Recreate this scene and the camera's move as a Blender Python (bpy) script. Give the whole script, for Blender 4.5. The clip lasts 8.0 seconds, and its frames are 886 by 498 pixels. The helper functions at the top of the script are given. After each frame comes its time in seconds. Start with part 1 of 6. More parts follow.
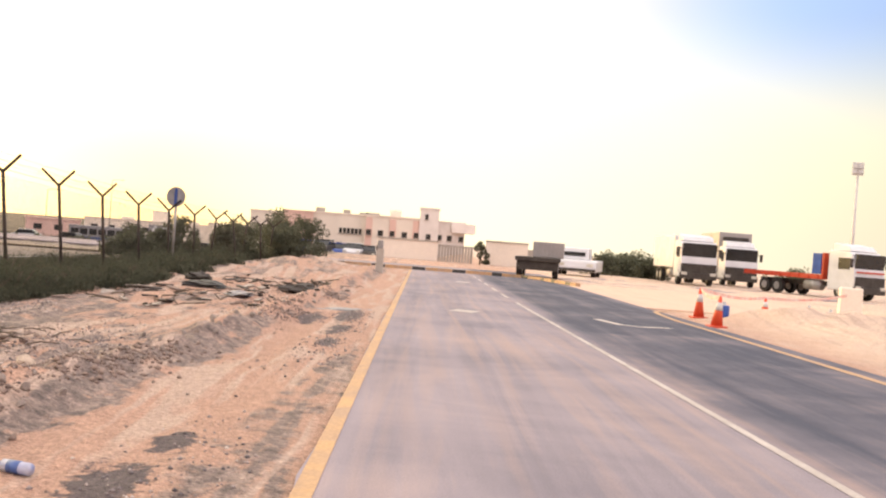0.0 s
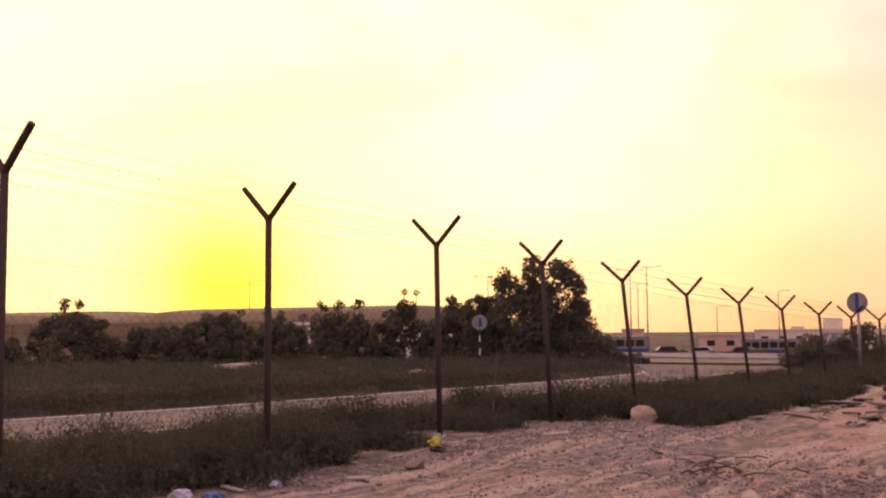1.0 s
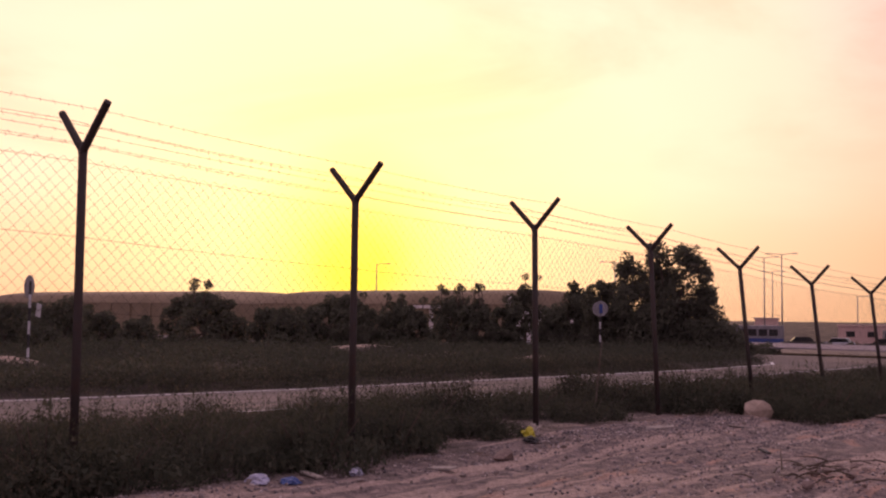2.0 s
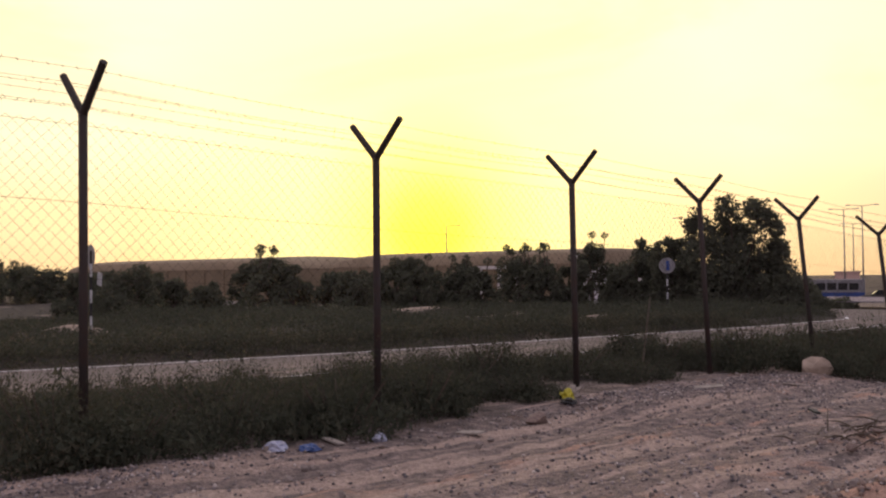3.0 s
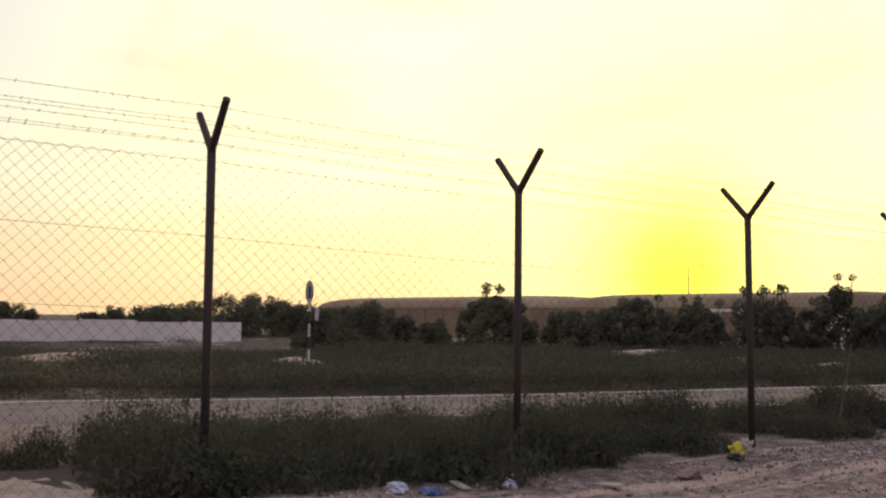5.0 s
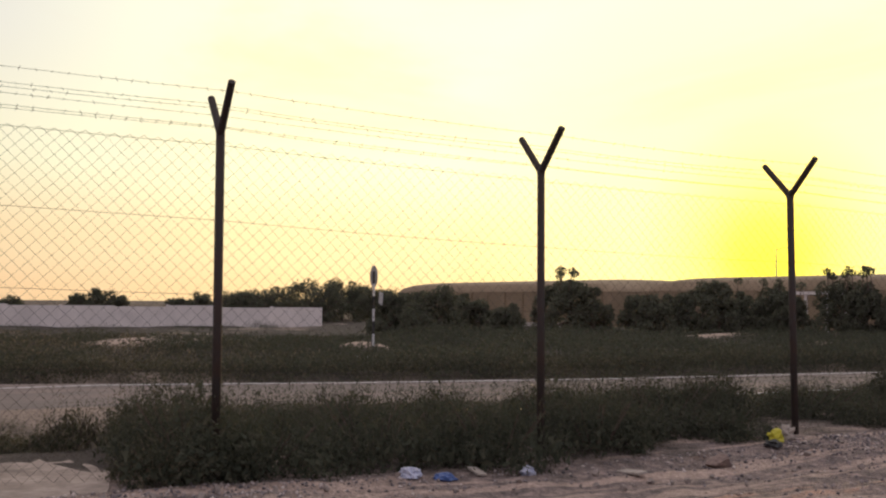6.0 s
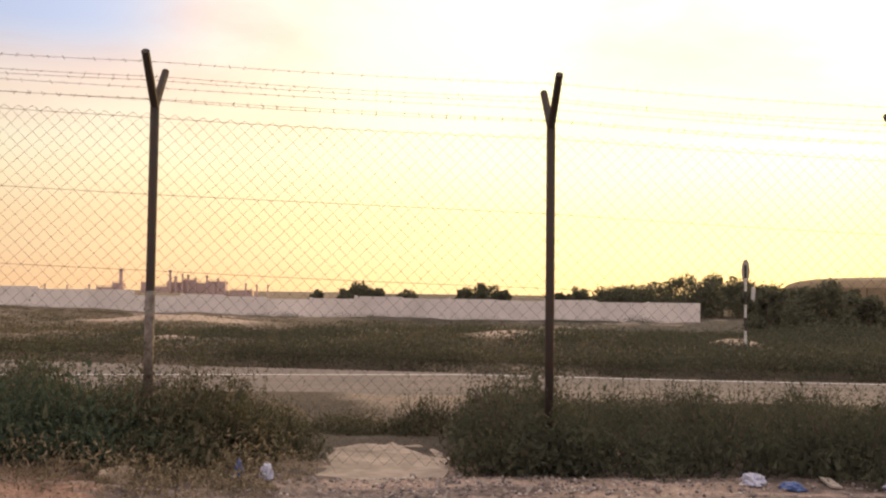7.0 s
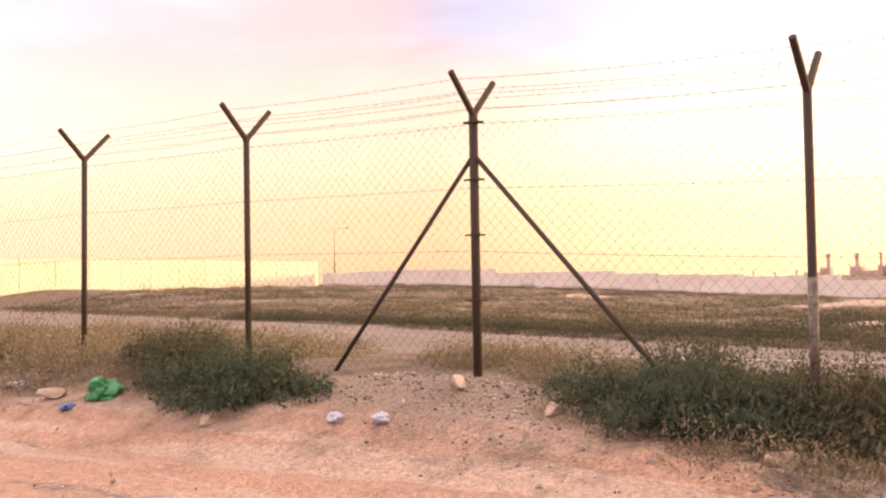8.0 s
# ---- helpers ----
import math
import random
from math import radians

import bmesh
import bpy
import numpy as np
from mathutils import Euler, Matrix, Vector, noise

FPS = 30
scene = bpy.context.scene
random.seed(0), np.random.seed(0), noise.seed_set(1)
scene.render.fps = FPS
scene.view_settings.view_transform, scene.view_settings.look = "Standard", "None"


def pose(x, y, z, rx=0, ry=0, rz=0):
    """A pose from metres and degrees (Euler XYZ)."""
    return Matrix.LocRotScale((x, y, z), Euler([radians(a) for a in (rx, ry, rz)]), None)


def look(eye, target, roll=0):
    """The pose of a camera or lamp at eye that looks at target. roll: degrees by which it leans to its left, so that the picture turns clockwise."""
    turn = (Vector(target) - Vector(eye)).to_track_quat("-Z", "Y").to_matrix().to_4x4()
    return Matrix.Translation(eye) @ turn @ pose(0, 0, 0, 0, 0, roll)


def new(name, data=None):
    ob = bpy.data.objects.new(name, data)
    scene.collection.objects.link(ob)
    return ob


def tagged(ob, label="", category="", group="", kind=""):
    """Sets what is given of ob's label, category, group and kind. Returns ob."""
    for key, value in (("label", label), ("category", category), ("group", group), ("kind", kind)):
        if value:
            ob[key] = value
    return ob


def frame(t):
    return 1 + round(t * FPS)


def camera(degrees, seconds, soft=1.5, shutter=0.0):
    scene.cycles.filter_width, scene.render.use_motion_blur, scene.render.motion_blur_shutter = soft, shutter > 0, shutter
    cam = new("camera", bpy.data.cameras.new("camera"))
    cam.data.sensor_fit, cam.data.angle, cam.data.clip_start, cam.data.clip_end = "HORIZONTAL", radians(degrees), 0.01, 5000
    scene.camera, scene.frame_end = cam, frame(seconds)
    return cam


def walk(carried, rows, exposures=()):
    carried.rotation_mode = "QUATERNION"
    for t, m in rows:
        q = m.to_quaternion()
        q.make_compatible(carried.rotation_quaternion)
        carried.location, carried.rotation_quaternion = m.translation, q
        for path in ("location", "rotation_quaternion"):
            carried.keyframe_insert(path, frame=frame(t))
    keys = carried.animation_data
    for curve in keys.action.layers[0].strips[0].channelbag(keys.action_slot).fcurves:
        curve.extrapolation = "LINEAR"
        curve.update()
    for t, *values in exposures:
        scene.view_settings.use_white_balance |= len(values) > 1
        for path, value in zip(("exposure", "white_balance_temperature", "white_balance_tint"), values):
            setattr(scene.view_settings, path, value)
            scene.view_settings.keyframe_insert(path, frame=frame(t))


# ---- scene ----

cam = camera(47.07, 8.0, 2.2)
ROWS = [
    (0.0, 8.109, -2.016, 0.822, -1.10, -0.21, -4.45),
    (0.3, 7.865, -1.808, 0.825, 7.53, 1.41, -2.40),
    (0.5, 7.672, -1.690, 0.828, 16.53, 2.47, -1.27),
    (0.6, 7.617, -1.627, 0.833, 20.80, 3.23, -1.50),
    (0.8, 7.575, -1.559, 0.856, 29.05, 4.14, 0.26),
    (1.0, 7.591, -1.454, 0.884, 35.25, 4.70, 0.37),
    (1.5, 7.598, -1.193, 0.906, 40.59, 5.54, 2.26),
    (2.0, 7.643, -0.886, 0.905, 42.41, 3.80, -0.68),
    (2.2, 7.636, -0.795, 0.907, 43.38, 2.87, -0.85),
    (3.3, 7.739, -0.108, 0.887, 47.34, 1.79, 1.23),
    (3.5, 7.757, -0.023, 0.889, 47.80, 2.56, 1.30),
    (4.0, 7.875, 0.293, 0.883, 51.84, 2.39, -1.08),
    (4.5, 7.925, 0.520, 0.882, 57.33, 3.19, -0.17),
    (4.7, 7.950, 0.583, 0.880, 59.66, 3.96, -0.98),
    (5.8, 8.091, 1.262, 0.871, 61.39, 2.53, 0.53),
    (6.0, 8.116, 1.340, 0.869, 65.06, 2.96, -0.36),
    (6.5, 8.143, 1.549, 0.862, 76.39, 3.25, 0.49),
    (7.0, 8.054, 1.744, 0.862, 86.22, 2.49, -0.70),
    (7.2, 8.048, 1.856, 0.862, 90.58, 3.05, -0.35),
    (7.5, 8.041, 1.924, 0.865, 98.26, 3.72, 0.01),
    (7.6, 8.033, 1.923, 0.868, 101.91, 3.97, 0.68),
    (7.8, 8.086, 2.022, 0.874, 113.21, 3.30, 0.07),
    (7.9, 8.079, 2.055, 0.873, 118.78, 2.67, 0.67),
    (8.0, 8.071, 2.103, 0.872, 124.62, 1.82, 1.02),
]
EXPOSURES = [(0.0, 1.87, 6500, 10), (0.2, 1.85, 6650, 10), (0.5, 1.62, 7450, 15), (0.75, 1.15, 7350, 26), (1.0, 0.74, 7250, 48), (1.5, 0.05, 6350, 66), (2.0, 0.08, 6250, 55), (3.3, 0.38, 5700, 17), (4.5, 0.42, 5700, 15),
             (6.0, 0.48, 5800, 13), (6.5, 0.76, 6100, 11), (7.0, 1.12, 6750, 12), (7.6, 1.62, 6800, 14), (8.0, 1.98, 7450, 27)]
walk(cam, [(t, pose(x, y, z, 90 + pitch, roll, yaw)) for t, x, y, z, yaw, pitch, roll in ROWS], EXPOSURES)

# ---- sky and sun ----
SUN_AZ, SUN_EL = 47.3, 3.0      # degrees left of +y, degrees above the horizon
SUN_DIR = Vector((-math.sin(radians(SUN_AZ)) * math.cos(radians(SUN_EL)), math.cos(radians(SUN_AZ)) * math.cos(radians(SUN_EL)), math.sin(radians(SUN_EL))))


class Nodes:
    """A small helper to write node trees in few lines."""

    def __init__(self, tree):
        self.tree = tree
        tree.nodes.clear()

    def add(self, kind, settings=(), **inputs):
        node = self.tree.nodes.new(kind)
        settings = dict(settings)
        if "operation" in settings:
            node.operation = settings["operation"]
        if "use_clamp" in settings:
            node.use_clamp = settings["use_clamp"]
        if "data_type" in settings:
            node.data_type, node.blend_type = settings["data_type"], settings["blend_type"]
        if "sky_type" in settings:
            node.sky_type, node.sun_disc = settings["sky_type"], False
            node.sun_elevation, node.sun_rotation, node.dust_density = settings["sun_elevation"], settings["sun_rotation"], settings["dust_density"]
        for key, value in inputs.items():
            slot = node.inputs[int(key[1:])] if key[0] == "i" and key[1:].isdigit() else node.inputs[key.replace("_", " ")]
            if isinstance(value, bpy.types.NodeSocket):
                self.tree.links.new(value, slot)
            else:
                slot.default_value = value
        return node

    def math(self, op, a, b=0.0, clamp=False):
        return self.add("ShaderNodeMath", {"operation": op, "use_clamp": clamp}, i0=a, i1=b).outputs[0]

    def mix(self, fac, a, b, blend="MIX"):
        n = self.add("ShaderNodeMix", {"data_type": "RGBA", "blend_type": blend})
        for k, v in ((0, fac), (6, a), (7, b)):
            if isinstance(v, bpy.types.NodeSocket):
                self.tree.links.new(v, n.inputs[k])
            else:
                n.inputs[k].default_value = v if k == 0 else (*v, 1)[:4]
        return n.outputs[2]

    def ramp(self, fac, stops, mode="LINEAR"):
        n = self.add("ShaderNodeValToRGB", (), Fac=fac)
        n.color_ramp.interpolation = mode
        el = n.color_ramp.elements
        while len(el) < len(stops):
            el.new(0.5)
        for e, (p, c) in zip(el, stops):
            e.position = p
            e.color = (*c, 1) if isinstance(c, tuple) else (c, c, c, 1)
        return n.outputs[0]

    def noise(self, vec, scale, detail=4.0, rough=0.55, distortion=0.0):
        n = self.add("ShaderNodeTexNoise", (), Scale=scale, Detail=detail, Roughness=rough, Distortion=distortion)
        if vec is not None:
            self.tree.links.new(vec, n.inputs["Vector"])
        return n.outputs["Fac"]


def make_world():
    world = bpy.data.worlds.new("world")
    scene.world = world
    world.use_nodes = True
    n = Nodes(world.node_tree)
    way = n.add("ShaderNodeTexCoord").outputs["Generated"]
    dot = n.add("ShaderNodeVectorMath", {"operation": "DOT_PRODUCT"}, i0=way, i1=SUN_DIR).outputs["Value"]
    ang = n.math("DIVIDE", n.math("ARCCOSINE", n.math("MINIMUM", dot, 0.99999)), math.pi)     # 0 at the sun, 1 opposite
    glow = n.ramp(ang, [(0.0, (1.0, 0.95, 0.03)), (0.0095, (1.0, 0.94, 0.045)), (0.020, (1.0, 0.93, 0.17)), (0.04, (1.0, 0.92, 0.34)), (0.10, (1.0, 0.92, 0.47)), (0.15, (0.95, 0.87, 0.46)),
                        (0.20, (0.78, 0.72, 0.43)), (0.27, (0.60, 0.54, 0.35)), (0.34, (0.45, 0.41, 0.295)), (0.43, (0.30, 0.275, 0.20)), (0.62, (0.40, 0.355, 0.295)), (1.0, (0.46, 0.40, 0.36))])
    north = n.add("ShaderNodeVectorMath", {"operation": "DOT_PRODUCT"}, i0=way, i1=(0.26, 0.966, 0.0)).outputs["Value"]
    glow = n.mix(n.ramp(north, [(0.70, 0.0), (0.93, 1.0)], "EASE"), glow, (0.76, 0.765, 0.80), "MULTIPLY")
    sep = n.add("ShaderNodeSeparateXYZ", (), Vector=way).outputs
    up = n.math("ABSOLUTE", sep[2])
    low_north = n.math("MULTIPLY", n.ramp(north, [(0.78, 0.0), (0.86, 1.0), (0.94, 1.0), (0.985, 0.1)], "EASE"), n.ramp(up, [(0.16, 1.0), (0.30, 0.0)], "EASE"))
    glow = n.mix(low_north, glow, (1.0, 0.98, 0.88), "MULTIPLY")
    # warm dust low over the horizon away from the sun, lavender higher up; unseen zenith brightened to light the ground
    haze = n.math("MULTIPLY", n.ramp(up, [(0.0, 1.0), (0.05, 0.75), (0.14, 0.12), (0.3, 0.0)], "EASE"), n.ramp(ang, [(0.028, 0.0), (0.09, 1.0)]))
    haze = n.math("MULTIPLY", haze, n.ramp(north, [(0.86, 1.0), (0.96, 0.2)], "EASE"))
    dusty = n.mix(n.math("MULTIPLY", haze, 0.9), glow, (1.0, 0.67, 0.50), "MULTIPLY")
    high = n.math("MULTIPLY", n.ramp(up, [(0.10, 0.0), (0.26, 1.0)], "EASE"), n.ramp(ang, [(0.14, 0.0), (0.32, 1.0)]))
    blued = n.mix(n.math("MULTIPLY", high, 0.9), dusty, (0.80, 0.80, 1.22), "MULTIPLY")
    clear = n.add("ShaderNodeVectorMath", {"operation": "DOT_PRODUCT"}, i0=way, i1=(0.60, 0.72, 0.35)).outputs["Value"]
    gap = n.math("MULTIPLY", n.ramp(clear, [(0.84, 0.0), (0.945, 1.0)], "EASE"), n.ramp(up, [(0.12, 0.0), (0.24, 1.0)], "EASE"))
    blued = n.mix(n.math("MULTIPLY", gap, 0.9), blued, (0.46, 0.74, 1.16), "MULTIPLY")
    south = n.add("ShaderNodeVectorMath", {"operation": "DOT_PRODUCT"}, i0=way, i1=(-0.875, -0.39, 0.285)).outputs["Value"]
    rift = n.math("MULTIPLY", n.ramp(south, [(0.965, 0.0), (0.992, 1.0)], "EASE"), n.ramp(up, [(0.19, 0.0), (0.25, 1.0)], "EASE"))
    blued = n.mix(n.math("MULTIPLY", rift, 0.9), blued, (0.60, 0.80, 1.10), "MULTIPLY")
    flat = n.add("ShaderNodeVectorMath", {"operation": "MULTIPLY"}, i0=way, i1=(1.0, 1.0, 3.0)).outputs["Vector"]
    cloud = n.ramp(n.noise(flat, 2.4, 6.0, 0.55, 0.5), [(0.42, 0.0), (0.66, 1.0)], "EASE")
    cloud = n.math("MULTIPLY", cloud, n.ramp(up, [(0.06, 0.0), (0.22, 1.0)]))
    cloud = n.math("MULTIPLY", cloud, n.ramp(north, [(0.80, 1.0), (0.93, 0.15)], "EASE"))
    veiled = n.mix(n.math("MULTIPLY", cloud, 0.65), blued, (0.96, 0.72, 0.66), "MULTIPLY")
    # added fill: the sky above the view is lifted to a warm grey
    roof = n.ramp(up, [(0.27, 0.0), (0.55, 1.0)], "EASE")
    veiled = n.mix(n.math("MULTIPLY", roof, 0.8), veiled, (0.62, 0.535, 0.48))
    sky = n.add("ShaderNodeTexSky", {"sky_type": "NISHITA", "sun_elevation": radians(SUN_EL), "sun_rotation": radians(-SUN_AZ), "dust_density": 4.0}).outputs[0]
    a = n.add("ShaderNodeBackground", (), Color=veiled, Strength=1.02).outputs[0]
    b = n.add("ShaderNodeBackground", (), Color=sky, Strength=0.02).outputs[0]
    both = n.add("ShaderNodeAddShader", (), i0=a, i1=b).outputs[0]
    n.add("ShaderNodeOutputWorld", (), Surface=both)


make_world()
sun_data = bpy.data.lights.new("sun", "SUN")
sun_data.energy, sun_data.angle, sun_data.color = 1.2, radians(6.0), (1.0, 0.62, 0.28)
sun = new("sun", sun_data)
sun.matrix_world = look(SUN_DIR * 100, (0, 0, 0))


# ---- materials ----
CLEARINGS = [(-25.6, 30.6, 2.4, 3.4), (-21.2, 12.4, 1.3, 1.0), (-26.3, 6.4, 1.8, 1.8), (-26.1, 1.6, 1.5, 1.2), (-66.0, -13.0, 4.0, 7.0), (-31.6, 12.0, 2.0, 1.6),
             (-32.2, 1.7, 1.1, 2.2), (-33.7, 6.3, 1.2, 1.6), (-30.9, 8.4, 1.1, 2.4), (-50.4, 0.0, 1.8, 2.0), (-64.3, -10.1, 2.3, 3.2), (-21.5, -4.2, 0.8, 1.0), (-37.3, 7.8, 1.3, 1.4), (-35.2, 10.0, 1.2, 1.6), (-80.0, -12.1, 2.8, 3.5), (-69.0, -36.4, 2.4, 2.2), (-26.3, 8.0, 0.9, 1.6), (-18.3, 27.3, 0.6, 2.2), (-20.5, 25.5, 0.7, 1.6), (-14.1, 27.5, 0.6, 0.9)]     # bare sandy patches in the field: x, y, half width along x and y

TAR = [(6.59, 4.67, 0.16, 0.36), (6.49, 3.57, 0.24, 0.55), (6.88, 14.1, 0.20, 1.0), (6.92, 11.8, 0.18, 0.8), (6.83, 17.2, 0.3, 1.6), (6.2, 16.2, 0.3, 1.0)]     # crumbled tar on the verge: x, y, half width along x and y


def material(name, base, rough=0.8, metal=0.0, grain=40.0, stain=2.0, vary=0.25, dark=0.55, bump=0.3, bump_scale=0.01, tint=None, space="Object"):
    """A surface with fine grain, larger stains, uneven gloss and relief. base: colour; tint: a second colour that the stains bring."""
    m = bpy.data.materials.new(name)
    m.use_nodes = True
    n = Nodes(m.node_tree)
    vec = n.add("ShaderNodeTexCoord").outputs[space]
    fine = n.noise(vec, grain, 6.0, 0.65)
    broad = n.noise(vec, stain, 5.0, 0.6, 0.3)
    tint = tint or tuple(c * dark for c in base)
    col = n.mix(n.ramp(broad, [(0.36, 0.0), (0.70, 1.0)]), base, tint)
    col = n.mix(vary, col, n.ramp(fine, [(0.25, 0.25), (0.75, 1.0)]), "MULTIPLY")
    each = n.add("ShaderNodeObjectInfo").outputs["Random"]
    col = n.mix(0.25, col, n.ramp(each, [(0.0, 0.65), (1.0, 1.0)]), "MULTIPLY")
    normal = n.add("ShaderNodeBump", (), Strength=bump, Distance=bump_scale, Height=fine).outputs[0]
    gloss = n.ramp(broad, [(0.3, max(0.05, rough - 0.1)), (0.7, min(1.0, rough + 0.1))])
    shader = n.add("ShaderNodeBsdfPrincipled", (), Base_Color=col, Roughness=gloss, Metallic=metal, Normal=normal).outputs[0]
    n.add("ShaderNodeOutputMaterial", (), Surface=shader)
    return m


def leaf_material(name, low, high, dry=None):
    m = bpy.data.materials.new(name)
    m.use_nodes = True
    n = Nodes(m.node_tree)
    each = n.add("ShaderNodeNewGeometry").outputs["Random Per Island"]
    col = n.ramp(each, [(0.0, low), (0.7, high), (1.0, dry or high)])
    a = n.add("ShaderNodeBsdfPrincipled", (), Base_Color=col, Roughness=0.85, Specular_IOR_Level=0.12).outputs[0]
    b = n.add("ShaderNodeBsdfTranslucent", (), Color=col).outputs[0]
    n.add("ShaderNodeOutputMaterial", (), Surface=n.add("ShaderNodeMixShader", (), Fac=0.32, i1=a, i2=b).outputs[0])
    return m


def ground_material():
    m = bpy.data.materials.new("sandy_ground")
    m.use_nodes = True
    n = Nodes(m.node_tree)
    pos = n.add("ShaderNodeNewGeometry").outputs["Position"]
    x = n.add("ShaderNodeSeparateXYZ", (), Vector=pos).outputs[0]
    broad, mid, fine = n.noise(pos, 0.22, 5.0, 0.6, 0.3), n.noise(pos, 1.7, 6.0, 0.65, 0.5), n.noise(pos, 26.0, 6.0, 0.7)
    long = n.add("ShaderNodeVectorMath", {"operation": "MULTIPLY"}, i0=pos, i1=(1.5, 0.14, 1.0)).outputs["Vector"]
    band, grain, clod = n.noise(long, 1.15, 6.0, 0.62, 0.9), n.noise(pos, 7.0, 6.0, 0.7, 0.3), n.noise(pos, 70.0, 3.0, 0.6)
    sand = n.mix(n.ramp(broad, [(0.35, 0.0), (0.68, 1.0)]), (0.60, 0.375, 0.275), (0.53, 0.335, 0.25))
    sand = n.mix(n.ramp(n.math("MULTIPLY", n.math("ADD", x, n.math("MULTIPLY", mid, 2.0)), 0.02), [(0.32, 0.0), (0.36, 1.0)]), sand, (0.78, 0.60, 0.47))
    rough = n.mix(n.ramp(grain, [(0.35, 0.0), (0.65, 1.0)]), (0.15, 0.12, 0.113), (0.44, 0.335, 0.285))
    y = n.add("ShaderNodeSeparateXYZ", (), Vector=pos).outputs[1]
    lean = n.math("SUBTRACT", x, n.math("MULTIPLY", n.math("SUBTRACT", n.math("MINIMUM", n.math("MAXIMUM", y, 0.0), 22.0), 4.0), 0.045))
    zone = n.ramp(n.math("MULTIPLY", n.math("ADD", lean, 2.0), 0.05), [(0.10, 0.66), (0.175, 0.62), (0.215, 0.60), (0.27, 0.56), (0.35, 0.50), (0.365, 0.64), (0.378, 0.60), (0.39, 0.27), (0.43, 0.29), (0.452, 0.50), (0.475, 0.40), (0.6, 0.3)])
    stony = n.ramp(n.math("MULTIPLY", n.math("ADD", y, 20.0), 0.04), [(0.77, 1.0), (0.83, 0.0)])
    zone = n.math("SUBTRACT", zone, n.math("MULTIPLY", stony, 0.28))
    zone = n.math("SUBTRACT", zone, n.ramp(n.math("MULTIPLY", n.math("ADD", y, 20.0), 0.02), [(0.60, 0.0), (0.70, 0.12)]))
    rubble = n.ramp(n.math("ADD", n.math("ADD", band, n.math("SUBTRACT", zone, 0.45)), n.math("MULTIPLY", n.math("SUBTRACT", mid, 0.5), 0.7)), [(0.49, 0.0), (0.58, 1.0)])
    sand = n.mix(rubble, sand, rough)
    sand = n.mix(n.ramp(clod, [(0.57, 0.0), (0.68, 0.7)]), sand, (0.11, 0.09, 0.085))
    # thin pale ribbons of drifted dust along the verge, and a darker grey-brown foot to the fence in the south
    ribbon = n.noise(n.add("ShaderNodeVectorMath", {"operation": "MULTIPLY"}, i0=pos, i1=(2.6, 0.2, 1.0)).outputs["Vector"], 1.2, 3.0, 0.5, 0.7)
    sand = n.mix(n.ramp(ribbon, [(0.52, 0.0), (0.60, 0.85)]), sand, (0.60, 0.45, 0.365))
    grey_foot = n.math("MULTIPLY", n.ramp(n.math("MULTIPLY", n.math("ADD", n.math("ADD", x, 2.0), n.math("MULTIPLY", mid, 0.8)), 0.2), [(0.66, 1.0), (0.74, 0.0)]), n.ramp(n.math("MULTIPLY", n.math("ADD", y, 20.0), 0.04), [(0.70, 0.85), (0.735, 0.0)]))
    sand = n.mix(grey_foot, sand, (0.29, 0.225, 0.20))
    for cx, cy, rx, ry in TAR:
        off = n.add("ShaderNodeVectorMath", {"operation": "MULTIPLY"}, i0=n.add("ShaderNodeVectorMath", {"operation": "SUBTRACT"}, i0=pos, i1=(cx, cy, 0.0)).outputs["Vector"], i1=(1 / rx, 1 / ry, 0.0)).outputs["Vector"]
        far = n.add("ShaderNodeVectorMath", {"operation": "LENGTH"}, i0=off).outputs["Value"]
        spilt = n.ramp(n.math("MULTIPLY", n.math("ADD", far, n.math("MULTIPLY", n.math("SUBTRACT", grain, 0.5), 2.6)), 0.5), [(0.36, 0.9), (0.50, 0.0)])
        sand = n.mix(spilt, sand, (0.10, 0.09, 0.10))
    soil = n.mix(n.ramp(mid, [(0.4, 0.0), (0.65, 1.0)]), (0.042, 0.034, 0.025), (0.105, 0.08, 0.058))
    tan = n.mix(n.ramp(mid, [(0.4, 0.0), (0.65, 1.0)]), (0.13, 0.095, 0.066), (0.27, 0.20, 0.14))
    soil = n.mix(n.ramp(n.math("ADD", n.math("MULTIPLY", y, 0.02), n.math("ADD", 0.5, n.math("MULTIPLY", n.math("SUBTRACT", mid, 0.5), 0.3))), [(0.42, 1.0), (0.56, 0.0)]), soil, tan)
    reach = n.ramp(n.math("MULTIPLY", n.math("ADD", y, 20.0), 0.04), [(0.72, 1.7), (0.82, 0.5)])
    wild = n.ramp(n.math("ADD", n.math("MULTIPLY", n.math("SUBTRACT", x, reach), 0.02), n.math("ADD", 0.53, n.math("MULTIPLY", n.math("SUBTRACT", mid, 0.5), 0.12))), [(0.50, 1.0), (0.54, 0.0)])
    pale = n.ramp(n.noise(pos, 0.13, 4.0, 0.6), [(0.57, 0.0), (0.63, 0.9)])
    soil = n.mix(pale, soil, (0.36, 0.28, 0.22))
    col = n.mix(wild, sand, soil)
